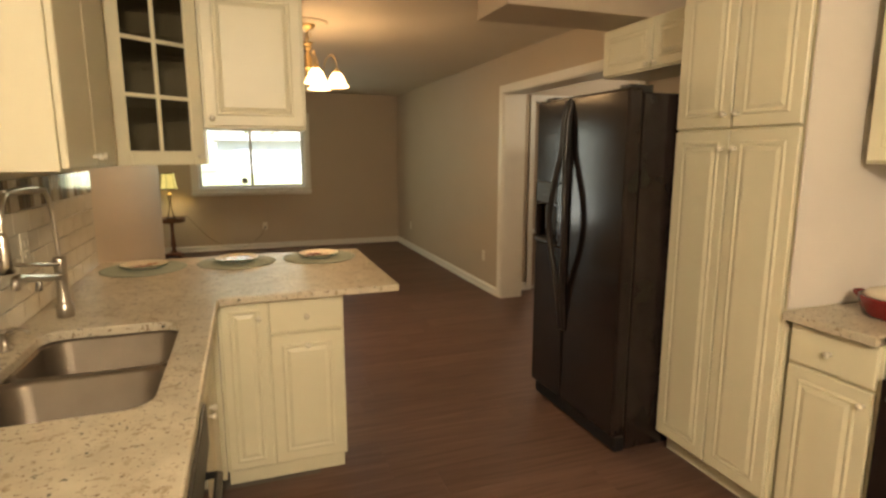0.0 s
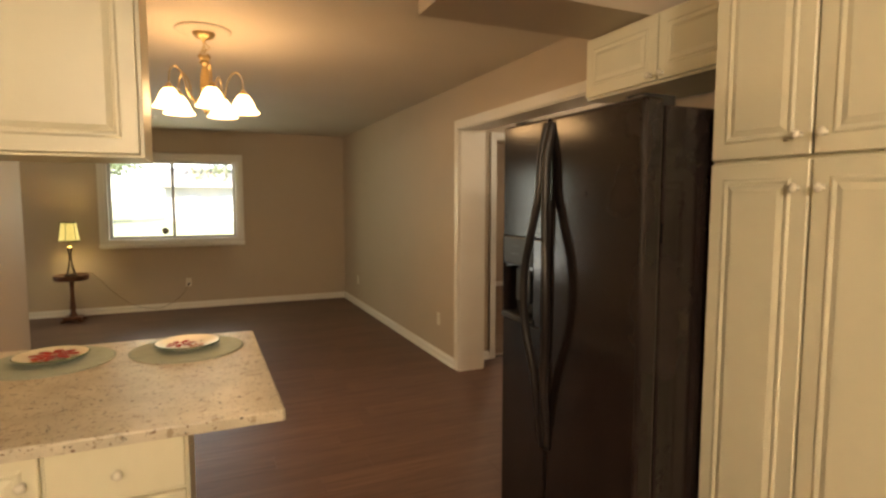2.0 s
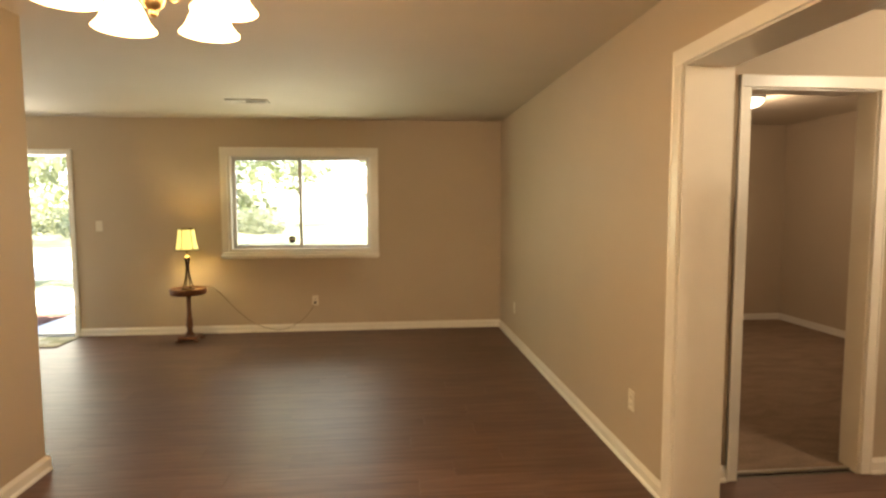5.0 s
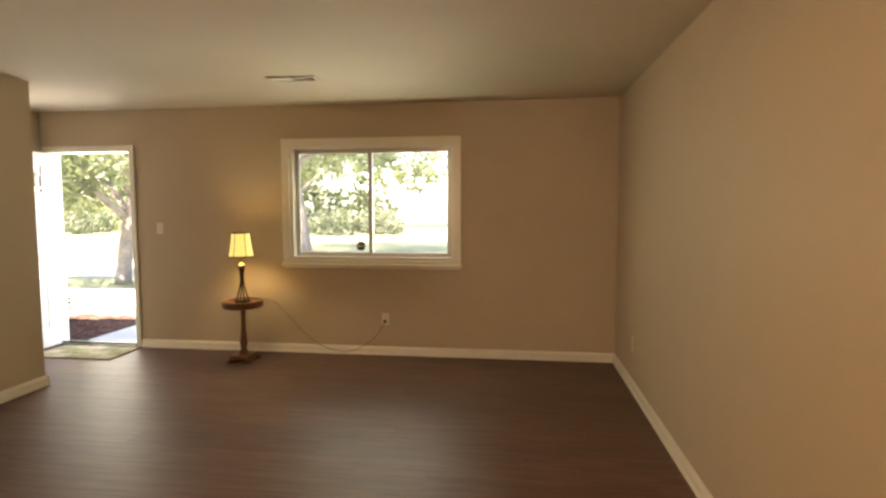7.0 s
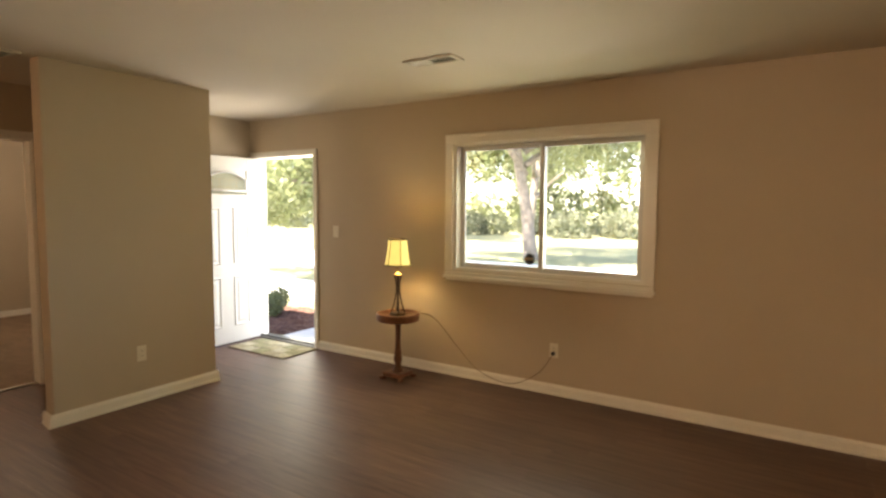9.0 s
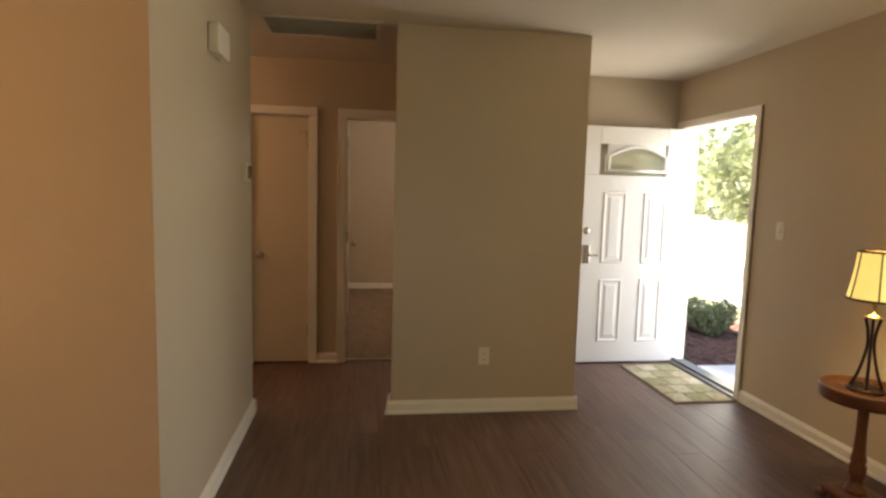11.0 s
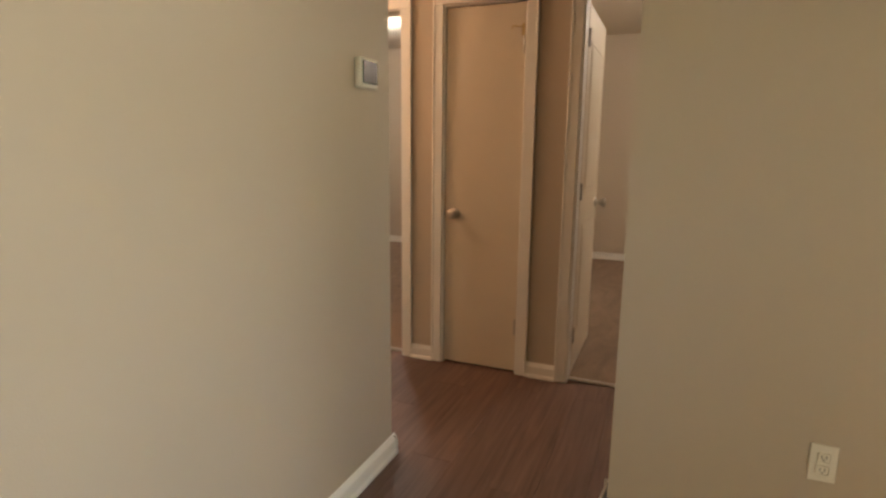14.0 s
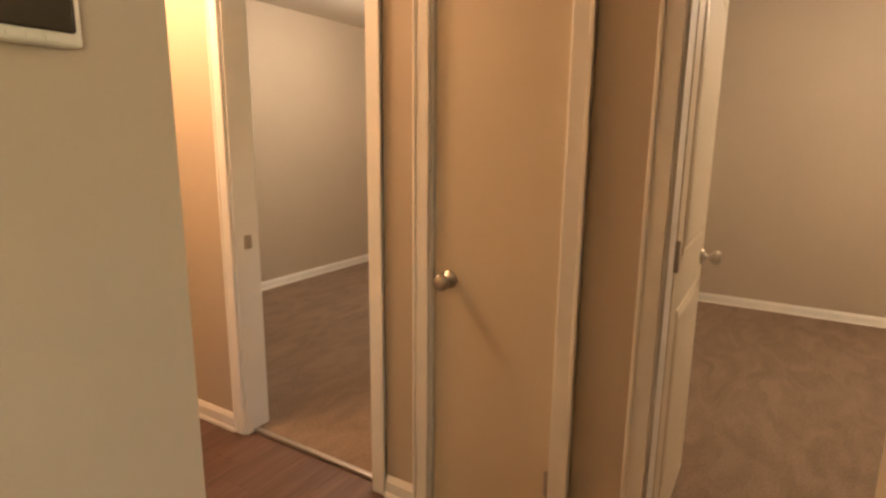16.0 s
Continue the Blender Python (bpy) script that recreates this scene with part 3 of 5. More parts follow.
for x0, x1, y in ((-0.783, 0.006, 0.075), (-0.034, 0.783, 0.045)):
    bm = bmesh.new()
    for dims in ((x0, x0 + 0.04, y, y + 0.026, 0.032, 1.084), (x1 - 0.04, x1, y, y + 0.026, 0.032, 1.084), (x0 + 0.0405, x1 - 0.0405, y, y + 0.026, 0.032, 0.072), (x0 + 0.0405, x1 - 0.0405, y, y + 0.026, 1.044, 1.084)):
        soft_box(bm, *dims, 0.004, 1)
    sash = part("sash", bm, VINYL, WIN)
    bm = boxes((x0 + 0.038, x1 - 0.038, y + 0.010, y + 0.016, 0.07, 1.046))
    part("pane", bm, CLEAR, sash).visible_shadow = False
bm = bmesh.new()
lathe(bm, [(0.0, 0), (0.048, 0), (0.048, 0.0015), (0, 0.0015)], 8, pose(-0.125, 0.083, 0.135, 90, 0, 0))
part("sticker", bm, material("dark_sticker", (0.03, 0.025, 0.02), 0.4), WIN, "small dark octagonal security sticker")
bm = boxes((-0.166, -0.084, 0.0805, 0.0812, 0.125, 0.146))
part("sticker_bar", bm, material("pale_sticker", (0.6, 0.55, 0.42), 0.5), WIN)
# ---- kitchen ----
KNOB_PROFILE = [(0.008, 0), (0.006, 0.005), (0.006, 0.011), (0.011, 0.016), (0.013, 0.021), (0.0105, 0.025), (0.004, 0.0275), (0, 0.0275)]


def cabinet(name, m, w, d, z0, z1, fronts, label, toe=False, category="cabinet", group="kitchen cabinets"):
    """A cabinet with its face at y = 0 towards -y. fronts: (x0, x1, z0, z1, knob x, knob z, raised)."""
    ob = thing(name, m, label, category, group)
    body = bmesh.new()
    soft_box(body, 0, w, 0.021, d, z0 + (0.10 if toe else 0), z1, 0.002, 1)
    part("body", body, CAB, ob)
    if toe:
        part("toe_kick", boxes((0.004, w - 0.004, 0.085, d - 0.004, z0 + 0.001, z0 + 0.0995)), CAB, ob)
    for x0, x1, a, b, kx, kz, raised in fronts:
        pad = 0.044 if min(x1 - x0, b - a) > 0.20 else 0.030
        bm = panel_slab(x1 - x0, b - a, 0.019, [(pad, x1 - x0 - pad, pad, b - a - pad)] if raised else [])
        bmesh.ops.translate(bm, verts=bm.verts[:], vec=(x0, 0.001, a))
        door = part("door" if raised else "drawer_front", bm, CAB, ob)
        bm = bmesh.new()
        lathe(bm, KNOB_PROFILE, 16, pose(kx, 0.001, kz, 90))
        part("knob", bm, KNOB, door, "small round cream knob")
    return ob


peninsula = cabinet("base_cabinet", pose(-0.205, 2.095, 0), 0.53, 0.62, 0, 0.883, [
    (0.012, 0.199, 0.115, 0.871, 0.165, 0.802, True), (0.209, 0.52, 0.726, 0.871, 0.365, 0.793, False), (0.209, 0.52, 0.115, 0.714, 0.365, 0.66, True)],
    "cream raised-panel peninsula cabinet under granite worktop", True)
part("corner_filler", boxes((-0.075, -0.001, -0.034, 0.02, 0.10, 0.882)), CAB, peninsula)
cabinet("base_cabinet", pose(-0.222, 1.15, 0, 0, 0, 90), 0.888, 0.585, 0, 0.70, [
    (0.012, 0.438, 0.115, 0.69, 0.41, 0.63, True), (0.450, 0.876, 0.115, 0.69, 0.48, 0.63, True)], "cream raised-panel sink cabinet under granite worktop", True)
bm = panel_slab(0.888, 0.174, 0.02, [])
ob = thing("sink_apron", pose(-0.222, 1.15, 0.704, 0, 0, 90), "cream false drawer front below the sink", "panel", "kitchen cabinets")
part("front", bm, CAB, ob)
cabinet("pantry_cabinet", pose(1.828, 1.788, 0, 0, 0, -90), 0.636, 0.565, 0, 2.224, [
    (0.010, 0.314, 0.115, 1.590, 0.285, 1.515, True), (0.322, 0.626, 0.115, 1.590, 0.351, 1.515, True),
    (0.010, 0.314, 1.602, 2.215, 0.285, 1.655, True), (0.322, 0.626, 1.602, 2.215, 0.351, 1.655, True)], "tall cream four-door pantry beside the refrigerator", True)
cabinet("over_cabinet", pose(2.045, 2.69, 0, 0, 0, -90), 0.90, 0.35, 1.947, 2.224, [
    (0.012, 0.446, 1.957, 2.214, 0.420, 1.978, True), (0.454, 0.888, 1.957, 2.214, 0.480, 1.978, True)], "short cream cabinet above the refrigerator")
cabinet("base_cabinet", pose(1.848, 1.135, 0, 0, 0, -90), 0.328, 0.54, 0, 0.883, [
    (0.010, 0.318, 0.724, 0.871, 0.164, 0.796, False), (0.010, 0.318, 0.115, 0.712, 0.292, 0.660, True)], "cream drawer cabinet beside the pantry", True)
cabinet("wall_cabinet", pose(2.08, 1.10, 0, 0, 0, -90), 0.62, 0.32, 1.458, 2.225, [
    (0.012, 0.305, 1.468, 2.215, 0.28, 1.505, True), (0.315, 0.608, 1.468, 2.215, 0.34, 1.505, True)], "cream wall cabinet above the side worktop")
cabinet("wall_cabinet", pose(-0.222, 2.412, 0), 0.452, 0.33, 1.608, 2.225, [
    (0.012, 0.440, 1.618, 2.215, 0.04, 1.65, True)], "cream raised-panel wall cabinet above the peninsula")
cabinet("wall_cabinet", pose(-0.50, 1.40, 0, 0, 0, 90), 0.62, 0.31, 1.448, 2.225, [
    (0.008, 0.306, 1.455, 2.215, 0.28, 1.485, False), (0.314, 0.612, 1.455, 2.215, 0.34, 1.485, False)], "cream flat-door wall cabinet above the sink worktop")

# the dark tint stands in for shade inside the corner cabinet
CABINET_GLASS = glass_material("shade_tinted_glass", (0.40, 0.37, 0.32), 0.08)
# diagonal corner cabinet with a six-pane glass door
gx0, gy0, gx1, gy1 = -0.535, 2.15, -0.232, 2.390
GZ = 1.448
gw, ga = math.hypot(gx1 - gx0, gy1 - gy0), math.degrees(math.atan2(gy1 - gy0, gx1 - gx0))
corner = thing("corner_cabinet", pose(gx0, gy0, GZ, 0, 0, ga), "cream corner cabinet with a six-pane glass door", "cabinet", "kitchen cabinets")
bm = bmesh.new()
mi = pose(gx0, gy0, GZ, 0, 0, ga).inverted()
shell = [(gx0, gy0 + 0.005), (XL + 0.01, gy0 + 0.005), (XL + 0.01, 2.74), (gx1, 2.74), (gx1, gy1 + 0.010)]
for (xa, ya), (xb, yb) in zip(shell, shell[1:]):
    mid = Vector(((xa + xb) / 2, (ya + yb) / 2, 0))
    d = math.hypot(xb - xa, yb - ya)
    box(bm, -d / 2, d / 2, -0.008, 0.008, 0, 0.776, mi @ pose(mid.x, mid.y, GZ, 0, 0, math.degrees(math.atan2(yb - ya, xb - xa))))
for z in (0.0, 0.265, 0.51, 0.762):
    vs = [[bm.verts.new(mi @ Vector((x, y, GZ + z + dz))) for x, y in shell] for dz in (0.0, 0.014)]
    bm.faces.new(vs[0][::-1])
    bm.faces.new(vs[1])
    for k in range(5):
        bm.faces.new((vs[0][k], vs[0][(k + 1) % 5], vs[1][(k + 1) % 5], vs[1][k]))
part("body", bm, CAB, corner)
bm = bmesh.new()
for dims in ((0, 0.058, 0, 0.775), (gw - 0.058, gw, 0, 0.775), (0.0585, gw - 0.0585, 0, 0.058), (0.0585, gw - 0.0585, 0.717, 0.775)):
    soft_box(bm, dims[0], dims[1], -0.020, 0, dims[2], dims[3], 0.004, 2)
gdoor = part("door_frame", bm, CAB, corner)
bm = bmesh.new()
soft_box(bm, gw / 2 - 0.008, gw / 2 + 0.008, -0.016, -0.003, 0.056, 0.719, 0.003, 1)
for z in (0.275, 0.493):
    soft_box(bm, 0.056, gw - 0.056, -0.0165, -0.0035, z - 0.008, z + 0.008, 0.003, 1)
part("muntins", bm, CAB, gdoor)
for i in range(2):
    for a, b in ((0.055, 0.269), (0.281, 0.487), (0.499, 0.720)):
        x0 = 0.055 + i * (gw - 0.11) / 2
        bm = boxes((x0 + 0.002, x0 + (gw - 0.11) / 2 - 0.002, -0.009, -0.006, a, b))
        part("pane", bm, CABINET_GLASS, gdoor).visible_shadow = False
bm = bmesh.new()
lathe(bm, KNOB_PROFILE, 16, pose(gw - 0.03, -0.020, 0.035, 90))
part("knob", bm, KNOB, gdoor, "small round cream knob")


# worktops
def slab_outline(name, outline, holes_box, z0, z1, label):
    """A worktop from an outline with an eased edge and, if given, a rounded rectangular hole."""
    bm = bmesh.new()
    vs = [bm.verts.new((x, y, z1)) for x, y in outline]
    edges = [bm.edges.new((vs[k], vs[(k + 1) % len(vs)])) for k in range(len(vs))]
    if holes_box:
        x0, x1, y0, y1, r = holes_box
        ring = []
        for cx, cy, a0 in ((x1 - r, y1 - r, 0), (x0 + r, y1 - r, 90), (x0 + r, y0 + r, 180), (x1 - r, y0 + r, 270)):
            ring += [bm.verts.new((cx + r * math.cos(radians(a0 + 15 * i)), cy + r * math.sin(radians(a0 + 15 * i)), z1)) for i in range(7)]
        edges += [bm.edges.new((ring[k], ring[(k + 1) % len(ring)])) for k in range(len(ring))]
    bmesh.ops.triangle_fill(bm, edges=edges, use_beauty=True)
    made = bmesh.ops.extrude_face_region(bm, geom=bm.faces[:])
    bmesh.ops.translate(bm, verts=[v for v in made["geom"] if isinstance(v, bmesh.types.BMVert)], vec=(0, 0, z0 - z1))
    bmesh.ops.recalc_face_normals(bm, faces=bm.faces[:])
    rim = [e for e in bm.edges if len(e.link_faces) == 2 and e.calc_face_angle(0) > 0.8 and abs(e.verts[0].co.z - z1) < 1e-5 and abs(e.verts[1].co.z - z1) < 1e-5]
    bmesh.ops.bevel(bm, geom=rim, offset=0.006, segments=2, affect="EDGES", profile=0.5)
    return tagged(mesh_object(name, bm, GRANITE), label, "worktop", "granite worktops")


SINK = (-0.715, -0.300, 1.04, 1.765, 0.07)
slab_outline("worktop", [(XL + 0.002, -0.9), (-0.195, -0.9), (-0.195, 1.995), (-0.188, 2.025), (-0.16, 2.04), (0.562, 2.04), (0.570, 2.048), (0.570, 3.05), (0.560, 3.06), (XL + 0.002, 3.06)],
             SINK, 0.884, 0.915, "speckled cream granite L-shaped worktop with an undermount sink")
slab_outline("worktop", [(1.808, 0.806), (XR - 0.01, 0.806), (XR - 0.01, 1.135), (1.808, 1.135)], None, 0.884, 0.915, "speckled cream granite side worktop by the pantry")

# sink
sink = thing("sink", pose(-0.5075, 1.4025, 0.699), "stainless steel undermount double-bowl kitchen sink", "sink")


def bowl(y0, y1, depth):
    """A rounded basin, open above, in the sink's own coordinates."""
    bm = bmesh.new()
    rings = []
    for inset, z, rad in ((-0.02, 0.183, 0.08), (0.0, 0.182, 0.07), (0.006, 0.17, 0.07), (0.018, 0.183 - depth + 0.03, 0.07), (0.045, 0.183 - depth, 0.06)):
        ring = []
        xa, xb, ya, yb = -0.208 + inset, 0.208 - inset, y0 + inset, y1 - inset
        for cx, cy, a0 in ((xb - rad, yb - rad, 0), (xa + rad, yb - rad, 90), (xa + rad, ya + rad, 180), (xb - rad, ya + rad, 270)):
            ring += [bm.verts.new((cx + rad * math.cos(radians(a0 + 15 * i)), cy + rad * math.sin(radians(a0 + 15 * i)), z)) for i in range(7)]
        rings.append(ring)
    n = len(rings[0])
    for a, b in zip(rings, rings[1:]):
        for k in range(n):
            f = bm.faces.new((a[k], a[(k + 1) % n], b[(k + 1) % n], b[k]))
            f.smooth = True
    bm.faces.new(rings[-1])
    return bm


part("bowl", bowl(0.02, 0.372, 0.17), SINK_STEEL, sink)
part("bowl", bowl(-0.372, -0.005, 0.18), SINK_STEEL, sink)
for y in (0.195, -0.19):
    bm = bmesh.new()
    lathe(bm, [(0.045, 0.0), (0.045, 0.004), (0.036, 0.004), (0.030, -0.0), (0.0, 0.0)], 20, pose(0, y, 0.016 if y > 0 else 0.006))
    part("drain", bm, NICKEL, sink)

faucet = thing("faucet", pose(-0.700, 1.955, 0.9155), "brushed nickel kitchen faucet with pot-filler arm and hose", "faucet")
bm = bmesh.new()
lathe(bm, [(0.027, 0), (0.029, 0.004), (0.029, 0.045), (0.024, 0.052), (0.021, 0.058), (0.019, 0.13), (0.021, 0.19), (0.022, 0.212), (0.016, 0.22), (0, 0.221)], 24)
part("post", bm, NICKEL, faucet)
bm = bmesh.new()
tube(bm, arc([(0, 0, 0.21), (-0.004, 0.004, 0.32), (-0.008, 0.0, 0.40), (-0.01, -0.035, 0.452), (-0.008, -0.12, 0.468), (0, -0.26, 0.475), (0.01, -0.42, 0.472), (0.02, -0.50, 0.44), (0.02, -0.52, 0.36)], 6), 0.0075, 10)
part("hose", bm, NICKEL, faucet)
bm = bmesh.new()
for k in range(30):
    lathe(bm, [(0.0085, -0.0025), (0.0105, 0.0), (0.0085, 0.0025)], 10, pose(-0.008 + 0.0006 * k, -0.05 - 0.0135 * k, 0.458 + 0.0005 * k, 90))
part("spring_coil", bm, NICKEL, faucet)
bm = bmesh.new()
lathe(bm, [(0.010, 0.11), (0.015, 0.10), (0.016, 0.03), (0.020, 0.0), (0, 0.0)], 16, pose(0.02, -0.52, 0.262))
part("spray_head", bm, NICKEL, faucet)
bm = bmesh.new()
tube(bm, [(0, -0.01, 0.192), (0.0, -0.26, 0.238), (0.01, -0.52, 0.287)], 0.006, 8)
part("holder_arm", bm, NICKEL, faucet)
bm = bmesh.new()
tube(bm, arc([(0, -0.01, 0.150), (0.0, -0.12, 0.168), (0.004, -0.27, 0.198), (0.010, -0.43, 0.228), (0.012, -0.445, 0.200)], 5), 0.012, 12)
spout = part("spout", bm, NICKEL, faucet)
bm = bmesh.new()
lathe(bm, [(0.0, -0.034), (0.008, -0.034), (0.010, -0.030), (0.010, -0.010), (0.007, 0)], 14, pose(0.003, -0.235, 0.183))
part("nozzle", bm, NICKEL, spout)
dispenser = thing("soap_dispenser", pose(-0.765, 1.60, 0.9155), "small brushed nickel soap pump beside the sink", "dispenser")
bm = bmesh.new()
lathe(bm, [(0.02, 0), (0.02, 0.006), (0.012, 0.01), (0.009, 0.05), (0.013, 0.052), (0.013, 0.062), (0, 0.064)], 16)
tube(bm, arc([(0, 0, 0.058), (0.03, -0.005, 0.066), (0.06, -0.01, 0.058), (0.065, -0.01, 0.048)], 4), 0.005, 8)
part("pump", bm, NICKEL, dispenser)

dishwasher = thing("dishwasher", pose(-0.212, 0.535, 0, 0, 0, 90), "black built-in dishwasher under the worktop", "dishwasher")
bm = bmesh.new()
soft_box(bm, 0.004, 0.606, 0.02, 0.58, 0.10, 0.87, 0.003, 1)
part("body", bm, BLACK_MATT, dishwasher)
bm = bmesh.new()
soft_box(bm, 0.004, 0.606, -0.012, 0.0195, 0.12, 0.735, 0.006, 2)
part("door", bm, BLACK, dishwasher)
bm = bmesh.new()
soft_box(bm, 0.004, 0.606, -0.022, 0.0195, 0.742, 0.865, 0.006, 2)
part("control_panel", bm, BLACK_MATT, dishwasher)
bm = bmesh.new()
tube(bm, [(0.08, -0.012, 0.70), (0.08, -0.045, 0.70), (0.53, -0.045, 0.70), (0.53, -0.012, 0.70)], 0.010, 8)
part("handle", bm, BLACK_MATT, dishwasher)

stove = thing("stove", pose(1.835, 0.80, 0, 0, 0, -90), "black freestanding kitchen stove beside the worktop", "stove")
bm = bmesh.new()
soft_box(bm, 0.005, 0.755, 0.03, 0.56, 0.02, 0.90, 0.004, 1)
part("body", bm, BLACK_MATT, stove)
bm = bmesh.new()
soft_box(bm, 0.005, 0.755, -0.005, 0.56, 0.901, 0.922, 0.005, 2)
part("cooktop", bm, BLACK, stove)
bm = bmesh.new()
soft_box(bm, 0.01, 0.75, 0.0, 0.029, 0.22, 0.78, 0.006, 2)
part("oven_door", bm, BLACK, stove)
bm = bmesh.new()
tube(bm, [(0.06, 0.0, 0.74), (0.06, -0.045, 0.74), (0.70, -0.045, 0.74), (0.70, 0.0, 0.74)], 0.011, 8)
part("handle", bm, BLACK_MATT, stove)

RED = material("red_glazed_ceramic", (0.15, 0.014, 0.014), 0.2, var=0.2, scale=15)
CREAM_CERAMIC = material("cream_ceramic", (0.70, 0.62, 0.48), 0.2, var=0.05)
pot = thing("casserole_dish", pose(2.11, 0.93, 0.9155, 0, 0, 90), "red ceramic casserole dish on the side worktop", "dish")
bm = bmesh.new()
lathe(bm, [(0.09, 0), (0.105, 0.01), (0.118, 0.05), (0.122, 0.075), (0.116, 0.078), (0.11, 0.05), (0.098, 0.016), (0, 0.014)], 28)
part("bowl", bm, RED, pot)
bm = bmesh.new()
lathe(bm, [(0.112, 0.074), (0.095, 0.095), (0.06, 0.105), (0.02, 0.108), (0.018, 0.125), (0.012, 0.132), (0, 0.133)], 28)
part("lid", bm, CREAM_CERAMIC, pot, "cream domed lid")
for s in (-1, 1):
    bm = bmesh.new()
    tube(bm, arc([(0.112 * s, -0.03, 0.055), (0.142 * s, -0.02, 0.066), (0.150 * s, 0, 0.068), (0.142 * s, 0.02, 0.066), (0.112 * s, 0.03, 0.055)], 4), 0.008, 8)
    part("handle", bm, RED, pot)

# placemats and plates on the peninsula
MAT = material("sage_placemat", (0.36, 0.41, 0.345), 0.85, var=0.08, scale=20, bump=0.5, bump_scale=240)
PLATE = material("cream_plate_glaze", (0.72, 0.66, 0.52), 0.30, var=0.05, scale=30)
PLATE_RIM = material("green_plate_edge", (0.14, 0.22, 0.12), 0.2)
RED_PAINT = material("red_petal_paint", (0.45, 0.035, 0.03), 0.15, var=0.25, scale=40)
ORANGE_PAINT = material("orange_petal_paint", (0.55, 0.16, 0.03), 0.15, var=0.2, scale=40)
OLIVE_PAINT = material("olive_leaf_paint", (0.16, 0.15, 0.04), 0.2, var=0.2, scale=40)


def petals(bm, cx, cy, count, r0, r1, wide, z, turn=0.0, sweep=360.0):
    for k in range(count):
        a = radians(turn + sweep * k / count)
        pts = []
        for i in range(13):
            u = i / 12 * 2 * math.pi
            rr, ss = (r0 + r1) / 2 + (r1 - r0) / 2 * math.cos(u), wide * math.sin(u) * (0.75 + 0.35 * math.cos(u))
            pts.append(bm.verts.new((cx + rr * math.cos(a) - ss * math.sin(a), cy + rr * math.sin(a) + ss * math.cos(a), z)))
        bm.faces.new(pts[:-1])
        bm.verts.remove(pts[-1])


def setting(x, y, turn, red_ground, z):
    mat_ob = tagged(new("placemat"), "oval sage-green placemat on the granite peninsula", "placemat", "placemats")
    mat_ob.location = (x, y, z)
    bm = bmesh.new()
    lathe(bm, [(0.0, 0.0), (0.196, 0), (0.200, 0.0015), (0.196, 0.003), (0.182, 0.0034), (0, 0.0034)], 48)
    bmesh.ops.scale(bm, verts=bm.verts[:], vec=(1.0, 1.05, 1))
    part("weave", bm, MAT, mat_ob)
    plate = thing("plate", pose(x, y + 0.02, z + 0.0036, 0, 0, turn), "hand-painted floral plate, %s, on a placemat" % ("cream with one large red flower" if red_ground else "cream with red and orange flowers"), "plate", "painted plates")
    bm = bmesh.new()
    lathe(bm, [(0.0, 0.0), (0.070, 0.0), (0.074, 0.003), (0.108, 0.014), (0.120, 0.019), (0.121, 0.0215), (0.117, 0.022), (0.104, 0.0175), (0.072, 0.0078), (0.066, 0.006), (0, 0.006)], 40)
    part("dish", bm, PLATE, plate)
    bm = bmesh.new()
    lathe(bm, [(0.1205, 0.0185), (0.1225, 0.0205), (0.1205, 0.0225), (0.1185, 0.0222), (0.1205, 0.0185)], 40)
    part("rim", bm, PLATE_RIM, plate)
    bm = bmesh.new()
    if red_ground:
        petals(bm, 0.012, 0.010, 8, 0.008, 0.084, 0.021, 0.0140, 12)
    else:
        petals(bm, 0.022, 0.028, 7, 0.006, 0.062, 0.014, 0.0098, 12)
    part("flower", bm, RED_PAINT, plate, "painted red flower")
    bm = bmesh.new()
    petals(bm, -0.045, -0.025, 6, 0.004, 0.034, 0.009, 0.0098)
    part("flower", bm, ORANGE_PAINT, plate, "orange painted flower")
    bm = bmesh.new()
    for k in range(5):
        petals(bm, -0.03 + 0.018 * k, 0.012 - 0.017 * k + 0.006 * (k % 2), 1, 0.0, 0.022, 0.004, 0.0100, 40 * k + 20)
    part("leaves", bm, OLIVE_PAINT, plate)
    plate.scale = (0.96, 0.96, 0.96)


setting(0.315, 2.835, 100, False, 0.9155)
setting(-0.125, 2.83, 30, True, 0.9155)
setting(-0.57, 2.80, 200, False, 0.9155)

# ---- refrigerator ----
fridge = thing("refrigerator", pose(1.582, 2.632, 0, 0, 0, -90), "black textured side-by-side refrigerator with water dispenser", "refrigerator")
FW, SPLIT = 0.83, 0.342
bm = bmesh.new()
soft_box(bm, 0.006, FW - 0.006, 0.085, 0.78, 0.02, 1.715, 0.006, 2)
part("cabinet_body", bm, BLACK, fridge)
bm = bmesh.new()
soft_box(bm, SPLIT + 0.004, FW, 0, 0.078, 0.095, 1.735, 0.014, 3)
part("refrigerator_door", bm, BLACK, fridge)
bm = bmesh.new()
fdoor = None
dx0, dx1, dz0, dz1 = 0.022, 0.232, 0.972, 1.178
for dims in ((0, SPLIT - 0.004, 1.285, 1.735), (0, SPLIT - 0.004, 0.095, dz0 - 0.02), (0, dx0 - 0.012, dz0 - 0.0205, 1.2855), (dx1 + 0.012, SPLIT - 0.004, dz0 - 0.0205, 1.2855)):
    bm = bmesh.new()
    soft_box(bm, dims[0], dims[1], 0, 0.078, dims[2], dims[3], 0.010 if dims[3] - dims[2] > 0.4 else 0.002, 2)
    door_piece = part("freezer_door", bm, BLACK, fridge)
    fdoor = door_piece if dims[2] == 1.285 else fdoor
bm = bmesh.new()
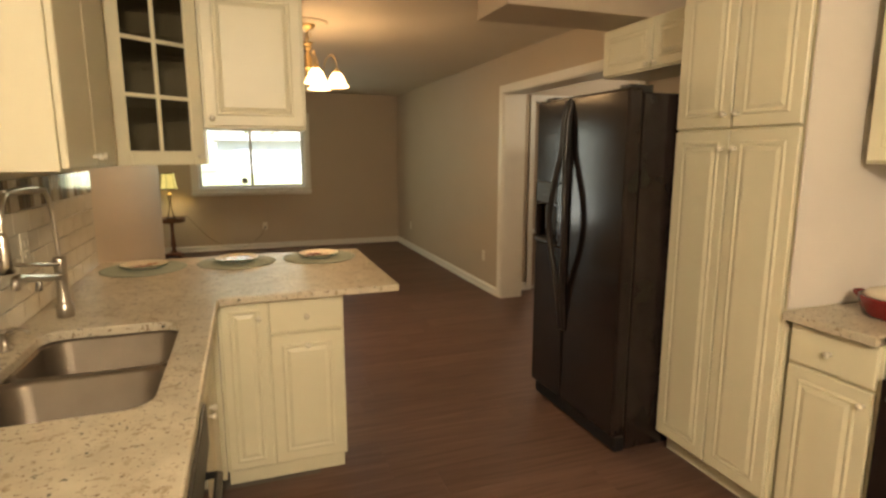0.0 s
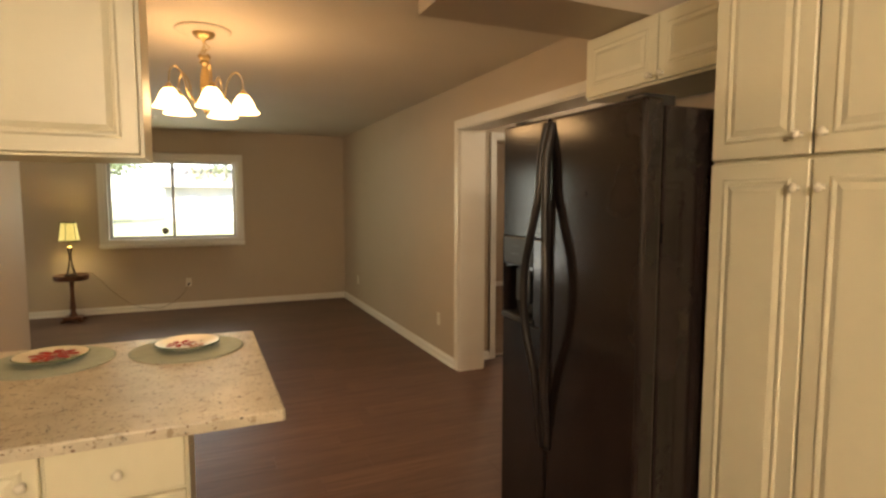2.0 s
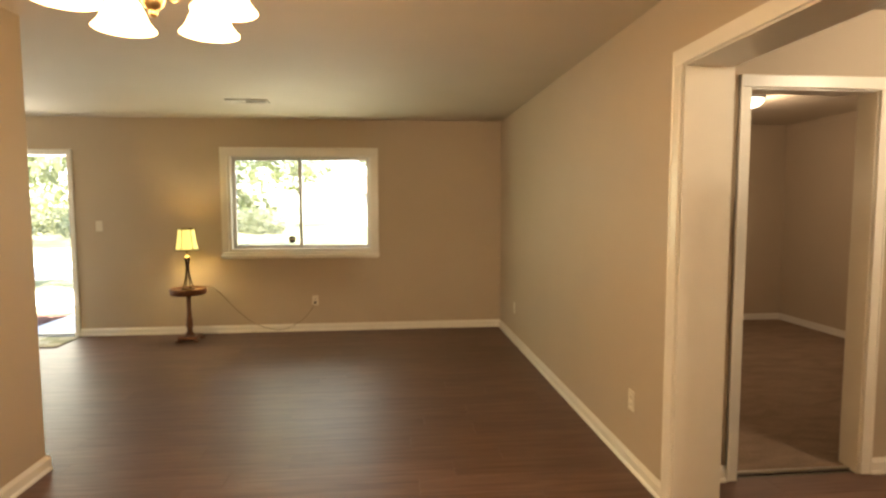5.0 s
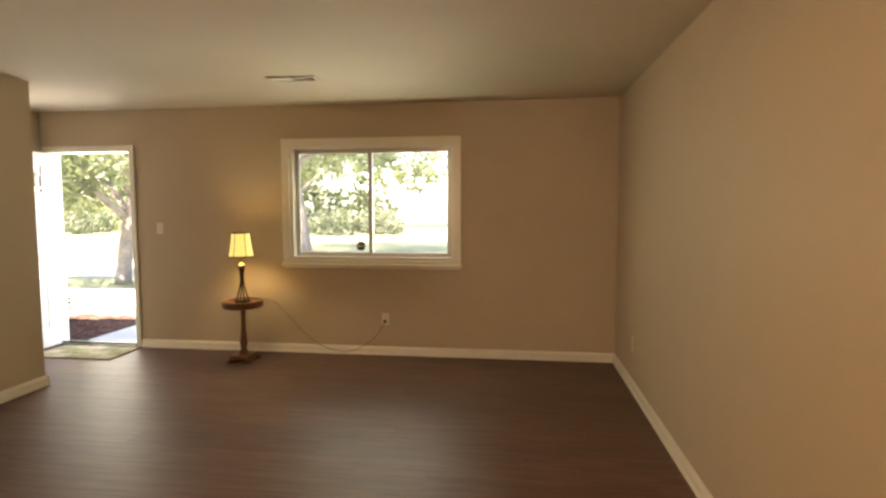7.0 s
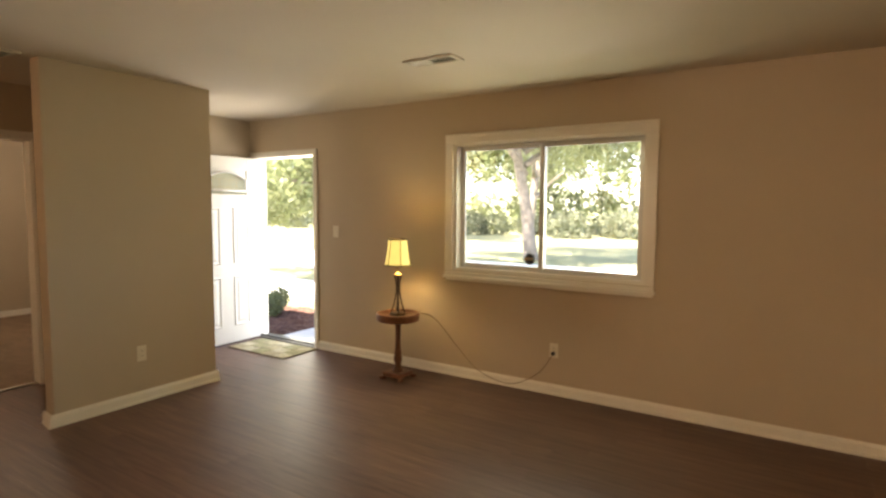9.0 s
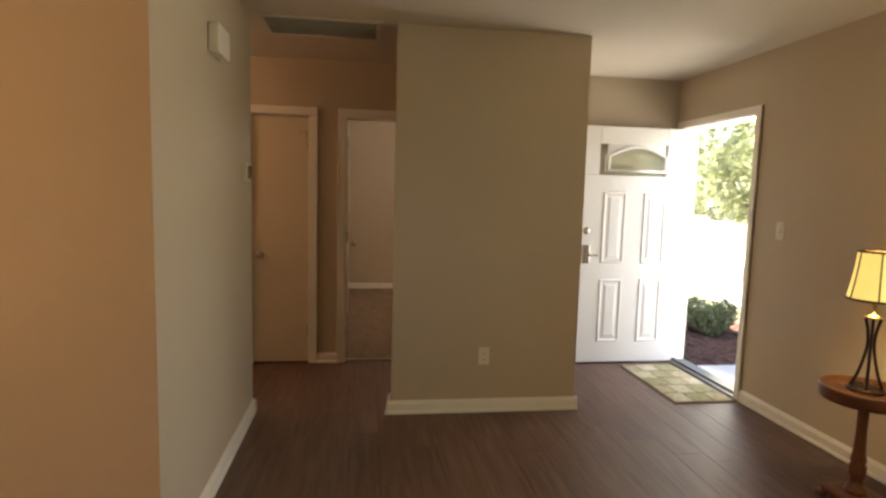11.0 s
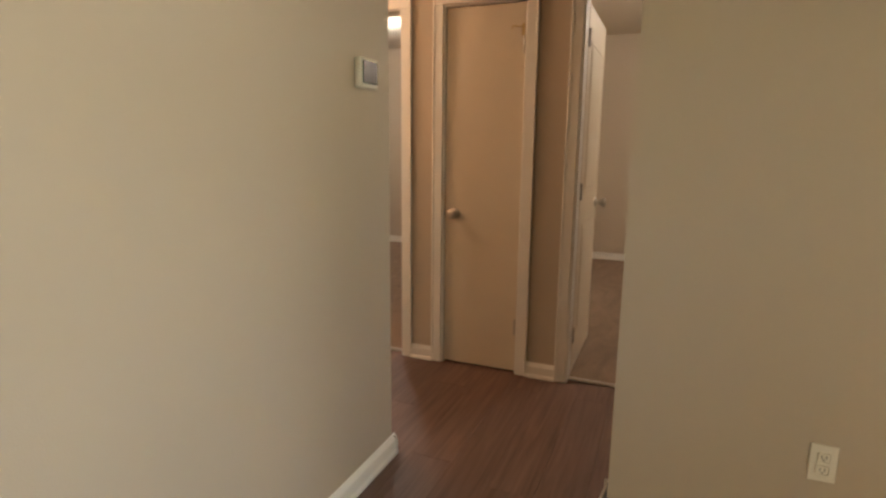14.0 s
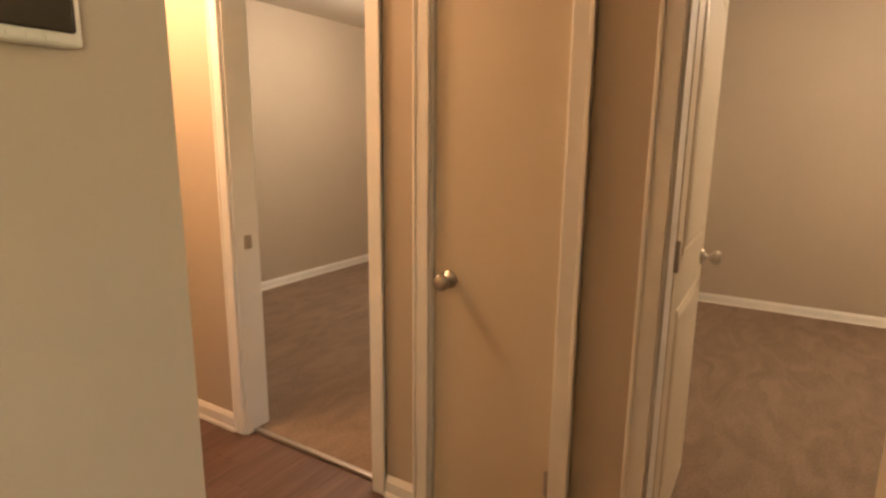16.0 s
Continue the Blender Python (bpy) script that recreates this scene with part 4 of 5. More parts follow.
box(bm, dx0 - 0.01, dx1 + 0.01, 0.068, 0.0775, dz0 - 0.02, 1.285)
soft_box(bm, dx0 + 0.04, dx0 + 0.075, 0.03, 0.068, dz0 + 0.05, dz1 - 0.02, 0.004, 1)
soft_box(bm, dx0 + 0.12, dx0 + 0.155, 0.03, 0.068, dz0 + 0.05, dz1 - 0.02, 0.004, 1)
part("dispenser_recess", bm, BLACK_MATT, fdoor)
bm = bmesh.new()
soft_box(bm, dx0 - 0.012, dx1 + 0.012, -0.001, 0.06, dz1, 1.287, 0.004, 2)
part("dispenser_panel", bm, HANDLE_BLACK, fdoor, "black dispenser control panel")
bm = boxes((dx0 - 0.014, dx1 + 0.014, -0.0025, 0.002, 1.2875, 1.2915))
part("panel_seam", bm, SLOT, fdoor)
bm = boxes((dx0 + 0.06, dx0 + 0.125, -0.0022, -0.0012, 1.250, 1.254), (dx0 + 0.055, dx0 + 0.115, -0.0022, -0.0012, 1.216, 1.223))
part("panel_marking", bm, GREY_PLASTIC, fdoor)
bm = bmesh.new()
hood = [(dx0 + (dx1 - dx0) * k / 10, dz1 - 0.030 + 0.026 * math.sin(math.pi * (0.12 + 0.76 * k / 10))) for k in range(11)]
for (xa, za), (xb, zb) in zip(hood, hood[1:]):
    bm.faces.new([bm.verts.new(q) for q in ((xa, 0.004, za), (xb, 0.004, zb), (xb, 0.004, dz1 + 0.002), (xa, 0.004, dz1 + 0.002))])
    bm.faces.new([bm.verts.new(q) for q in ((xa, 0.004, za), (xa, 0.066, za - 0.012), (xb, 0.066, zb - 0.012), (xb, 0.004, zb))])
part("dispenser_hood", bm, BLACK, fdoor)
bm = bmesh.new()
soft_box(bm, dx0 - 0.012, dx1 + 0.012, -0.012, 0.07, dz0 - 0.022, dz0, 0.005, 2)
part("drip_tray", bm, GREY_PLASTIC, fdoor)
for k in range(7):
    bm = bmesh.new()
    soft_box(bm, dx0 + 0.01 + 0.026 * k, dx0 + 0.022 + 0.026 * k, 0.0, 0.06, dz0 + 0.0005, dz0 + 0.006, 0.001, 1)
    part("grate_bar", bm, GREY_PLASTIC, fdoor)
for s, door in ((-1, "freezer_handle"), (1, "refrigerator_handle")):
    c = SPLIT
    bm = bmesh.new()
    tube(bm, arc([(c + s * 0.018, 0.004, 1.715), (c + s * 0.019, -0.014, 1.60), (c + s * 0.022, -0.020, 1.46), (c + s * 0.042, -0.030, 1.34), (c + s * 0.068, -0.040, 1.21), (c + s * 0.078, -0.042, 1.08), (c + s * 0.070, -0.036, 0.95), (c + s * 0.042, -0.026, 0.83), (c + s * 0.022, -0.016, 0.70), (c + s * 0.018, 0.004, 0.50)], 6), 0.013, 12)
    for v in bm.verts:
        v.co.y = v.co.y * 1.35 - 0.002
    grip = part(door, bm, HANDLE_BLACK, fridge, "black bowed handle")
    bm = bmesh.new()
    tube(bm, arc([(c + s * 0.012, -0.004, 1.44), (c + s * 0.014, -0.008, 1.30), (c + s * 0.016, -0.010, 1.10), (c + s * 0.014, -0.008, 0.90), (c + s * 0.012, -0.004, 0.76)], 5), 0.009, 8)
    part("finger_rail", bm, HANDLE_BLACK, grip)
for x in (0.04, FW - 0.12):
    bm = bmesh.new()
    soft_box(bm, x, x + 0.08, 0.03, 0.16, 1.7155, 1.752, 0.006, 2)
    part("hinge_cover", bm, BLACK_MATT, fridge)
bm = bmesh.new()
soft_box(bm, 0.01, FW - 0.01, 0.03, 0.084, 0.012, 0.088, 0.004, 1)
for k in range(4):
    box(bm, 0.03, FW - 0.03, 0.024, 0.030, 0.022 + 0.016 * k, 0.030 + 0.016 * k)
part("toe_grille", bm, BLACK_MATT, fridge)
fridge.scale = (1.0, 1.0, 1.032)

# ---- chandelier ----
ch = thing("chandelier", pose(CHANDELIER[0], CHANDELIER[1], H), "brass five-arm chandelier with lit white glass shades", "chandelier")


def slim(bm):
    """Draw the arms and shades in towards the stem and its finial."""
    for v in bm.verts:
        v.co = Vector((v.co.x * 0.865, v.co.y * 0.865, -0.465 + (v.co.z + 0.521) * 0.88))
    return bm


bm = bmesh.new()
lathe(bm, [(0.15, -0.0005), (0.15, -0.008), (0.138, -0.014), (0.12, -0.012), (0.10, -0.020), (0.08, -0.018), (0, -0.018)], 36)
part("ceiling_medallion", bm, CEIL, ch, "white round ceiling medallion")
bm = bmesh.new()
lathe(bm, [(0.062, -0.019), (0.060, -0.030), (0.040, -0.050), (0.012, -0.056), (0.006, -0.075), (0, -0.075)], 24)
part("canopy", bm, BRASS, ch)
bm = bmesh.new()
for k in range(4):
    z = -0.082 - 0.028 * k
    ring = [Vector((0.009 * math.cos(a), 0, 0.019 * math.sin(a))) for a in [i * math.pi / 6 for i in range(13)]]
    tube(bm, [Vector((p.x, 0, z + p.z)) if k % 2 else Vector((0, p.x, z + p.z)) for p in ring], 0.0028, 6)
tube(bm, arc([(0.004, 0.003, -0.07), (0.03, 0, -0.10), (-0.02, 0.012, -0.12), (0.003, 0, -0.175)], 4), 0.003, 6)
part("chain", bm, BRASS, ch)
bm = bmesh.new()
lathe(bm, [(0.004, -0.182), (0.024, -0.188), (0.038, -0.198), (0.026, -0.214), (0.014, -0.230), (0.022, -0.236), (0.022, -0.262), (0.030, -0.268), (0.031, -0.345), (0.036, -0.352), (0.030, -0.362), (0.026, -0.40), (0.036, -0.43), (0.040, -0.455), (0.030, -0.485), (0.018, -0.495), (0.010, -0.500), (0.014, -0.508), (0.008, -0.519), (0, -0.521)], 20)
part("stem", slim(bm), BRASS, ch)
bm = bmesh.new()
lathe(bm, [(0.006, -0.186), (0.016, -0.182), (0.030, -0.170), (0.040, -0.156), (0.043, -0.155), (0.034, -0.176), (0.020, -0.190), (0.006, -0.194)], 30)
for v in bm.verts:
    rr = math.hypot(v.co.x, v.co.y)
    v.co.z += 0.008 * max(0.0, rr - 0.016) / 0.027 * math.cos(6 * math.atan2(v.co.y, v.co.x))
part("tulip_cup", slim(bm), BRASS, ch, "scalloped brass tulip cup")
SHADE = glow("lit_opal_glass", (1.0, 0.58, 0.24), 2.1)
for k in range(5):
    a = radians(-82 + 72 * k)
    c, s = math.cos(a), math.sin(a)
    P = lambda rr, z: (rr * c, rr * s, z)
    bm = bmesh.new()
    tube(bm, arc([P(0.028, -0.43), P(0.08, -0.445), P(0.118, -0.40), P(0.142, -0.305), P(0.188, -0.250), P(0.226, -0.282), P(0.236, -0.36)], 6), 0.0046, 8)
    arm = part("arm", slim(bm), BRASS, ch)
    bm = bmesh.new()
    lathe(bm, [(0.008, -0.378), (0.018, -0.384), (0.019, -0.398), (0.030, -0.402), (0.030, -0.414), (0.014, -0.418), (0, -0.418)], 18, pose(*P(0.236, 0.02)))
    part("socket_cup", slim(bm), BRASS, arm)
    bm = bmesh.new()
    lathe(bm, [(0.026, -0.412), (0.038, -0.421), (0.054, -0.444), (0.068, -0.474), (0.081, -0.504), (0.096, -0.522), (0.102, -0.528), (0.096, -0.527), (0.078, -0.505), (0.065, -0.474), (0.051, -0.446), (0.036, -0.424), (0.024, -0.416)], 28, pose(*P(0.236, 0.02)))
    part("shade", slim(bm), SHADE, arm, "lit white glass bell shade").visible_shadow = False


# ---- ceiling lights, vents, plates on the walls ----
DOME = glow("lit_dome_glass", (1.0, 0.88, 0.68), 0.6)


def dome_light(x, y, label):
    ob = thing("ceiling_light", pose(x, y, H), label, "ceiling light", "flush ceiling lights")
    bm = bmesh.new()
    lathe(bm, [(0.15, -0.0005), (0.155, -0.012), (0.150, -0.026), (0.138, -0.028), (0, -0.028)], 32)
    part("base_ring", bm, NICKEL, ob)
    bm = bmesh.new()
    lathe(bm, [(0.140, -0.0285), (0.136, -0.05), (0.112, -0.078), (0.07, -0.096), (0.02, -0.102), (0, -0.102)], 32)
    part("dome", bm, DOME, ob, "lit frosted glass dome").visible_shadow = False
    bm = bmesh.new()
    lathe(bm, [(0.010, -0.1025), (0.009, -0.112), (0.004, -0.118), (0, -0.118)], 12)
    part("finial", bm, NICKEL, ob)


dome_light(-5.48, 3.72, "lit flush dome light on the bedroom ceiling")
dome_light(4.35, 7.25, "lit flush dome light on the side bedroom ceiling")
# this dome is added, unseen, for the right bedroom's fill
dome_light(-5.2, 7.2, "lit flush dome light on the bedroom ceiling")
dome_light(-2.95, 4.05, "lit flush dome light on the hall ceiling")
# invented fixture above the utility fill, out of view
dome_light(4.0, 3.9, "added unseen dome light on the utility hall ceiling")
# fixture added to go with the unseen kitchen fill
dome_light(-0.05, -1.6, "added unseen dome light on the kitchen ceiling")

VENT_PAINT = material("white_vent_enamel", (0.60, 0.55, 0.46), 0.5, var=0.02)


def grille(name, x0, x1, y0, y1, count, label, along_x=True, half=False):
    ob = thing(name, pose((x0 + x1) / 2, (y0 + y1) / 2, H), label, "vent")
    w, d = (x1 - x0) / 2, (y1 - y0) / 2
    bm = bmesh.new()
    for dims in ((-w, w, -d, -d + 0.03), (-w, w, d - 0.03, d), (-w, -w + 0.03, -d + 0.0305, d - 0.0305), (w - 0.03, w, -d + 0.0305, d - 0.0305)):
        soft_box(bm, *dims, -0.012, -0.0005, 0.003, 1)
    part("vent_frame", bm, VENT_PAINT, ob)
    # near-black sheet in place of the shade up in the duct
    part("backing", boxes((-w + 0.02, w - 0.02, -d + 0.02, d - 0.02, -0.003, -0.001)), SLOT, ob)
    for k in range(count):
        bm = bmesh.new()
        if along_x:
            p = -d + 0.035 + (2 * d - 0.07) * (k + 0.5) / count
            soft_box(bm, -w + 0.03, w - 0.03, -0.007, 0.007, -0.001, 0.001, 0.0004, 1, pose(0, p, -0.007, 35 if k < count / 2 or not half else -35))
        else:
            p = -w + 0.035 + (2 * w - 0.07) * (k + 0.5) / count
            soft_box(bm, -0.007, 0.007, -d + 0.03, d - 0.03, -0.001, 0.001, 0.0004, 1, pose(p, 0, -0.007, 0, -40 if half and k < count * 0.42 else 28))
        part("slat", bm, VENT_PAINT, ob)


grille("ceiling_vent", -0.42, -0.04, 7.72, 7.88, 16, "white supply vent in the living room ceiling", False, True)
grille("return_grille", -2.74, -2.32, 5.58, 6.31, 18, "white return-air grille in the ceiling by the hall", False)


def wall_plate(name, m, label, kind):
    """A plate on a wall, its face towards -y."""
    ob = thing(name, m, label, "switch" if kind == "switch" else "outlet", "wall plates")
    bm = bmesh.new()
    soft_box(bm, -0.036, 0.036, -0.006, -0.0005, -0.058, 0.058, 0.003, 2)
    part("plate", bm, PLASTIC, ob)
    if kind == "switch":
        bm = bmesh.new()
        soft_box(bm, -0.005, 0.005, -0.014, -0.0065, -0.010, 0.014, 0.002, 1)
        part("toggle", bm, PLASTIC, ob)
    else:
        for z in (-0.02, 0.02):
            bm = bmesh.new()
            soft_box(bm, -0.016, 0.016, -0.0085, -0.0065, z - 0.014, z + 0.014, 0.004, 2)
            sock = part("socket", bm, PLASTIC, ob)
            bm = boxes((-0.007, -0.005, -0.009, -0.0086, z - 0.004, z + 0.006), (0.005, 0.007, -0.009, -0.0086, z - 0.004, z + 0.006), (-0.002, 0.002, -0.009, -0.0086, z - 0.010, z - 0.006))
            part("slots", bm, SLOT, sock)
    return ob


wall_plate("outlet", pose(0.212, YF, 0.36), "ivory wall outlet with the lamp's cord plugged in", "outlet")
wall_plate("switch", pose(-2.135, YF, 1.24), "ivory light switch beside the front door", "switch")
wall_plate("outlet", pose(XP, 7.00, 0.375, 0, 0, 90), "ivory outlet on the partition wall", "outlet")
wall_plate("outlet", pose(XR, 5.245, 0.38, 0, 0, -90), "ivory outlet beside the cased opening", "outlet")
wall_plate("outlet", pose(XR, 8.12, 0.37, 0, 0, -90), "ivory outlet on the living room side wall", "outlet")
wall_plate("outlet", pose(-5.06, 2.45, 0.36, 0, 0, 180), "ivory outlet on the bedroom wall", "outlet")
wall_plate("outlet", pose(-6.97, 7.25, 0.40, 0, 0, 90), "ivory outlet on the far bedroom wall", "outlet")

wall_plate("outlet", pose(XL + 0.0105, 1.98, 1.165, 0, 0, 90), "ivory outlet on the tiled backsplash", "outlet")

thermo = thing("thermostat", pose(-2.234, YH, 1.514, 0, 0, 180), "white wall thermostat with a dark display", "thermostat")
bm = bmesh.new()
soft_box(bm, -0.056, 0.056, -0.028, -0.0005, -0.050, 0.050, 0.006, 3)
part("housing", bm, PLASTIC, thermo)
bm = bmesh.new()
soft_box(bm, -0.046, 0.046, -0.031, -0.0285, -0.034, 0.040, 0.003, 1)
part("display", bm, material("grey_display", (0.055, 0.045, 0.035), 0.25, var=0.1), thermo, "dark grey display")
for x in (-0.02, 0.0, 0.02):
    bm = bmesh.new()
    soft_box(bm, x - 0.008, x + 0.008, -0.030, -0.0285, -0.046, -0.038, 0.001, 1)
    part("button", bm, PLASTIC, thermo)
chime = thing("door_chime", pose(-1.60, YH, 2.085, 0, 0, 180), "white plastic door chime box high on the wall", "door chime")
bm = bmesh.new()
soft_box(bm, -0.10, 0.10, -0.05, -0.0005, -0.065, 0.065, 0.008, 3)
part("cover", bm, PLASTIC, chime)
bm = bmesh.new()
for k in range(6):
    box(bm, -0.07, 0.07, -0.0512, -0.0502, -0.045 + 0.016 * k, -0.041 + 0.016 * k)
part("louvres", bm, VENT_PAINT, chime)

# ---- side table, lamp and cord ----
TX, TY = -1.09, 8.56
table = thing("side_table", pose(TX, TY, 0.001), "small dark walnut pedestal table by the wall", "table")
bm = bmesh.new()
lathe(bm, [(0.0, 0.505), (0.165, 0.505), (0.182, 0.512), (0.188, 0.53), (0.186, 0.555), (0.190, 0.567), (0.186, 0.575), (0.172, 0.573), (0.165, 0.562), (0, 0.560)], 36)
part("tabletop", bm, WALNUT, table)
bm = bmesh.new()
lathe(bm, [(0.045, 0.505), (0.030, 0.49), (0.024, 0.46), (0.022, 0.36), (0.026, 0.26), (0.034, 0.22), (0.028, 0.205), (0.036, 0.19), (0.036, 0.15), (0.026, 0.13), (0.030, 0.10), (0.045, 0.075), (0.050, 0.06)], 20)
part("pedestal", bm, WALNUT, table)
bm = bmesh.new()
soft_box(bm, -0.10, 0.10, -0.10, 0.10, 0.022, 0.060, 0.014, 3)
foot_base = part("base", bm, WALNUT, table)
for sx in (-1, 1):
    for sy in (-1, 1):
        bm = bmesh.new()
        lathe(bm, [(0.020, 0), (0.028, 0.004), (0.030, 0.014), (0.022, 0.024), (0, 0.024)], 12, pose(sx * 0.095, sy * 0.095, 0))
        part("foot", bm, WALNUT, foot_base)
tl = thing("table_lamp", pose(TX, TY, 0.562), "lit table lamp with iron base and yellow shade", "lamp")
bm = bmesh.new()
lathe(bm, [(0.075, 0), (0.078, 0.006), (0.07, 0.014), (0.03, 0.02), (0, 0.02)], 24)
part("base", bm, IRON, tl)
for k in range(4):
    a = math.pi / 4 + k * math.pi / 2
    bm = bmesh.new()
    tube(bm, arc([(0.060 * math.cos(a), 0.060 * math.sin(a), 0.015), (0.035 * math.cos(a), 0.035 * math.sin(a), 0.09), (0.014 * math.cos(a), 0.014 * math.sin(a), 0.20), (0.016 * math.cos(a), 0.016 * math.sin(a), 0.28), (0.030 * math.cos(a), 0.030 * math.sin(a), 0.345)], 5), 0.0065, 8)
    part("strut", bm, IRON, tl)
bm = bmesh.new()
lathe(bm, [(0.034, 0.343), (0.036, 0.35), (0.02, 0.358), (0.009, 0.362), (0.009, 0.40), (0.014, 0.402), (0.014, 0.45), (0, 0.45)], 16)
part("neck", bm, BRASS, tl)
LAMPSHADE = glow("lit_lampshade", (1.0, 0.79, 0.20), 0.12, (0.75, 0.62, 0.35), 0.8)
bm = bmesh.new()
for k in range(24):
    a0, a1 = 2 * math.pi * k / 24, 2 * math.pi * (k + 1) / 24
    for (ra, za), (rb, zb) in zip([(0.113, 0.43), (0.100, 0.50), (0.090, 0.575), (0.082, 0.655)], [(0.100, 0.50), (0.090, 0.575), (0.082, 0.655)]):
        f = bm.faces.new([bm.verts.new((r * math.cos(a), r * math.sin(a), z)) for r, a, z in ((ra, a0, za), (ra, a1, za), (rb, a1, zb), (rb, a0, zb))])
bmesh.ops.remove_doubles(bm, verts=bm.verts[:], dist=1e-5)
bmesh.ops.solidify(bm, geom=bm.faces[:], thickness=0.002)
shade_ob = part("shade", bm, LAMPSHADE, tl, "lit pale yellow fabric shade")
shade_ob.visible_shadow = True
for rr, z in ((0.1145, 0.432), (0.0835, 0.653)):
    bm = bmesh.new()
    tube(bm, [(rr * math.cos(i * math.pi / 16), rr * math.sin(i * math.pi / 16), z) for i in range(33)], 0.006, 6)
    part("trim_band", bm, IRON, shade_ob, "dark braid edging")
for k in range(6):
    a = radians(60 * k + 20)
    bm = bmesh.new()
    tube(bm, [(rr * math.cos(a), rr * math.sin(a), z) for rr, z in ((0.115, 0.43), (0.102, 0.50), (0.092, 0.575), (0.084, 0.655))], 0.0032, 6)
    part("shade_rib", bm, IRON, shade_ob, "dark braid edging")
cord = bmesh.new()
tube(cord, arc([(TX + 0.07, TY + 0.02, 0.572), (TX + 0.19, TY + 0.10, 0.575), (TX + 0.24, YF - 0.10, 0.50), (TX + 0.42, YF - 0.03, 0.27), (TX + 0.62, YF - 0.035, 0.105), (TX + 0.85, YF - 0.04, 0.035), (TX + 1.02, YF - 0.045, 0.06), (TX + 1.20, YF - 0.03, 0.18), (0.212, YF - 0.03, 0.335)], 7), 0.003, 8)
cord_ob = tagged(mesh_object("lamp_cord", cord, material("brown_cord", (0.15, 0.095, 0.055), 0.5)), "thin brown lamp cord looping along the wall", "cord")
bm = bmesh.new()
soft_box(bm, 0.198, 0.226, YF - 0.035, YF - 0.0095, 0.325, 0.352, 0.004, 2)
part("plug", bm, BLACK_MATT, cord_ob)

# ---- doormat ----
doormat = thing("doormat", pose(-2.79, 8.62, 0.001), "tan and olive patchwork doormat inside the front door", "doormat")
bm = bmesh.new()
soft_box(bm, -0.43, 0.43, -0.235, 0.235, 0, 0.008, 0.003, 1)
part("backing", bm, material("mat_edge", (0.15, 0.12, 0.08), 0.9), doormat)
PATCH = [material("mat_patch_%s" % n, c, 0.95, spec=0.1, var=0.25, scale=30, bump=0.8, bump_scale=200) for n, c in (("tan", (0.37, 0.33, 0.22)), ("olive", (0.28, 0.27, 0.16)), ("cream", (0.45, 0.41, 0.30)))]
for i in range(5):
    for j in range(3):
        bm = bmesh.new()
        off = 0.03 * ((i * 7 + j * 3) % 3 - 1)
        soft_box(bm, -0.42 + 0.168 * i + 0.004, -0.42 + 0.168 * (i + 1) - 0.004, -0.225 + 0.15 * j + 0.004 + (off if j else 0), -0.225 + 0.15 * (j + 1) - 0.004 + (off if j < 2 else 0), 0.0082, 0.0112, 0.001, 1)
        part("patch", bm, PATCH[(i * 2 + j * 5) % 3], doormat)

# ---- outside ----
GRASS = material("sunny_lawn", (0.21, 0.215, 0.12), 0.9, spec=0.1, var=0.25, scale=1.2, bump=1.0, bump_scale=25)
CONCRETE = material("pale_concrete", (0.56, 0.54, 0.50), 0.8, var=0.08, scale=1.5, bump=0.3, bump_scale=60)
MULCH = material("brown_mulch", (0.10, 0.055, 0.04), 0.95, spec=0.1, var=0.5, scale=25, bump=1.0, bump_scale=50)
BARK = material("tree_bark", (0.21, 0.18, 0.145), 0.9, var=0.3, scale=8, bump=0.8, bump_scale=20)
LEAF = material("leaf_green", (0.24, 0.27, 0.13), 0.55, var=0.55, scale=0.6)
LEAF_DARK = material("leaf_deep_green", (0.16, 0.18, 0.11), 0.6, var=0.4, scale=1.5)
for leaf_mat in (LEAF, LEAF_DARK):
    # light passes through the blades
    nt = leaf_mat.node_tree
    through_leaf, leaf_mix = nt.nodes.new("ShaderNodeBsdfTranslucent"), nt.nodes.new("ShaderNodeMixShader")
    nt.links.new(nt.nodes["Principled BSDF"].inputs["Base Color"].links[0].from_socket, through_leaf.inputs["Color"])
    nt.links.new(nt.nodes["Principled BSDF"].outputs["BSDF"], leaf_mix.inputs[1])
    nt.links.new(through_leaf.outputs["BSDF"], leaf_mix.inputs[2])
    leaf_mix.inputs["Fac"].default_value = 0.45
    nt.links.new(leaf_mix.outputs["Shader"], nt.nodes["Material Output"].inputs["Surface"])

structure("ground", boxes((-400, 400, YF + 0.15, 600, -0.7, -0.16), (-400, 400, -400, -2.42, -0.7, -0.16), (-400, -7.1, -2.42, YF + 0.15, -0.7, -0.16), (6.15, 400, -2.42, YF + 0.15, -0.7, -0.16)), GRASS, "sunlit mown lawn")
structure("road", boxes((-60, 60, 15.4, 19.8, -0.159, -0.150)), CONCRETE, "pale sunlit concrete street")
bm = bmesh.new()
soft_box(bm, -3.42, -2.0, YF + 0.16, 11.699, -0.159, -0.07, 0.01, 1)
soft_box(bm, -16.0, 9.0, 11.70, 13.3, -0.159, -0.10, 0.01, 1)
structure("pavement", bm, CONCRETE, "pale concrete front walk")
bm = bmesh.new()
bmesh.ops.create_grid(bm, x_segments=40, y_segments=30, size=1)
for v in bm.verts:
    v.co = Vector((-5.03 + v.co.x * 1.59, 9.98 + v.co.y * 0.88, -0.10 + 0.05 * noise.noise(v.co * 9) + 0.03 * noise.noise(v.co * 23)))
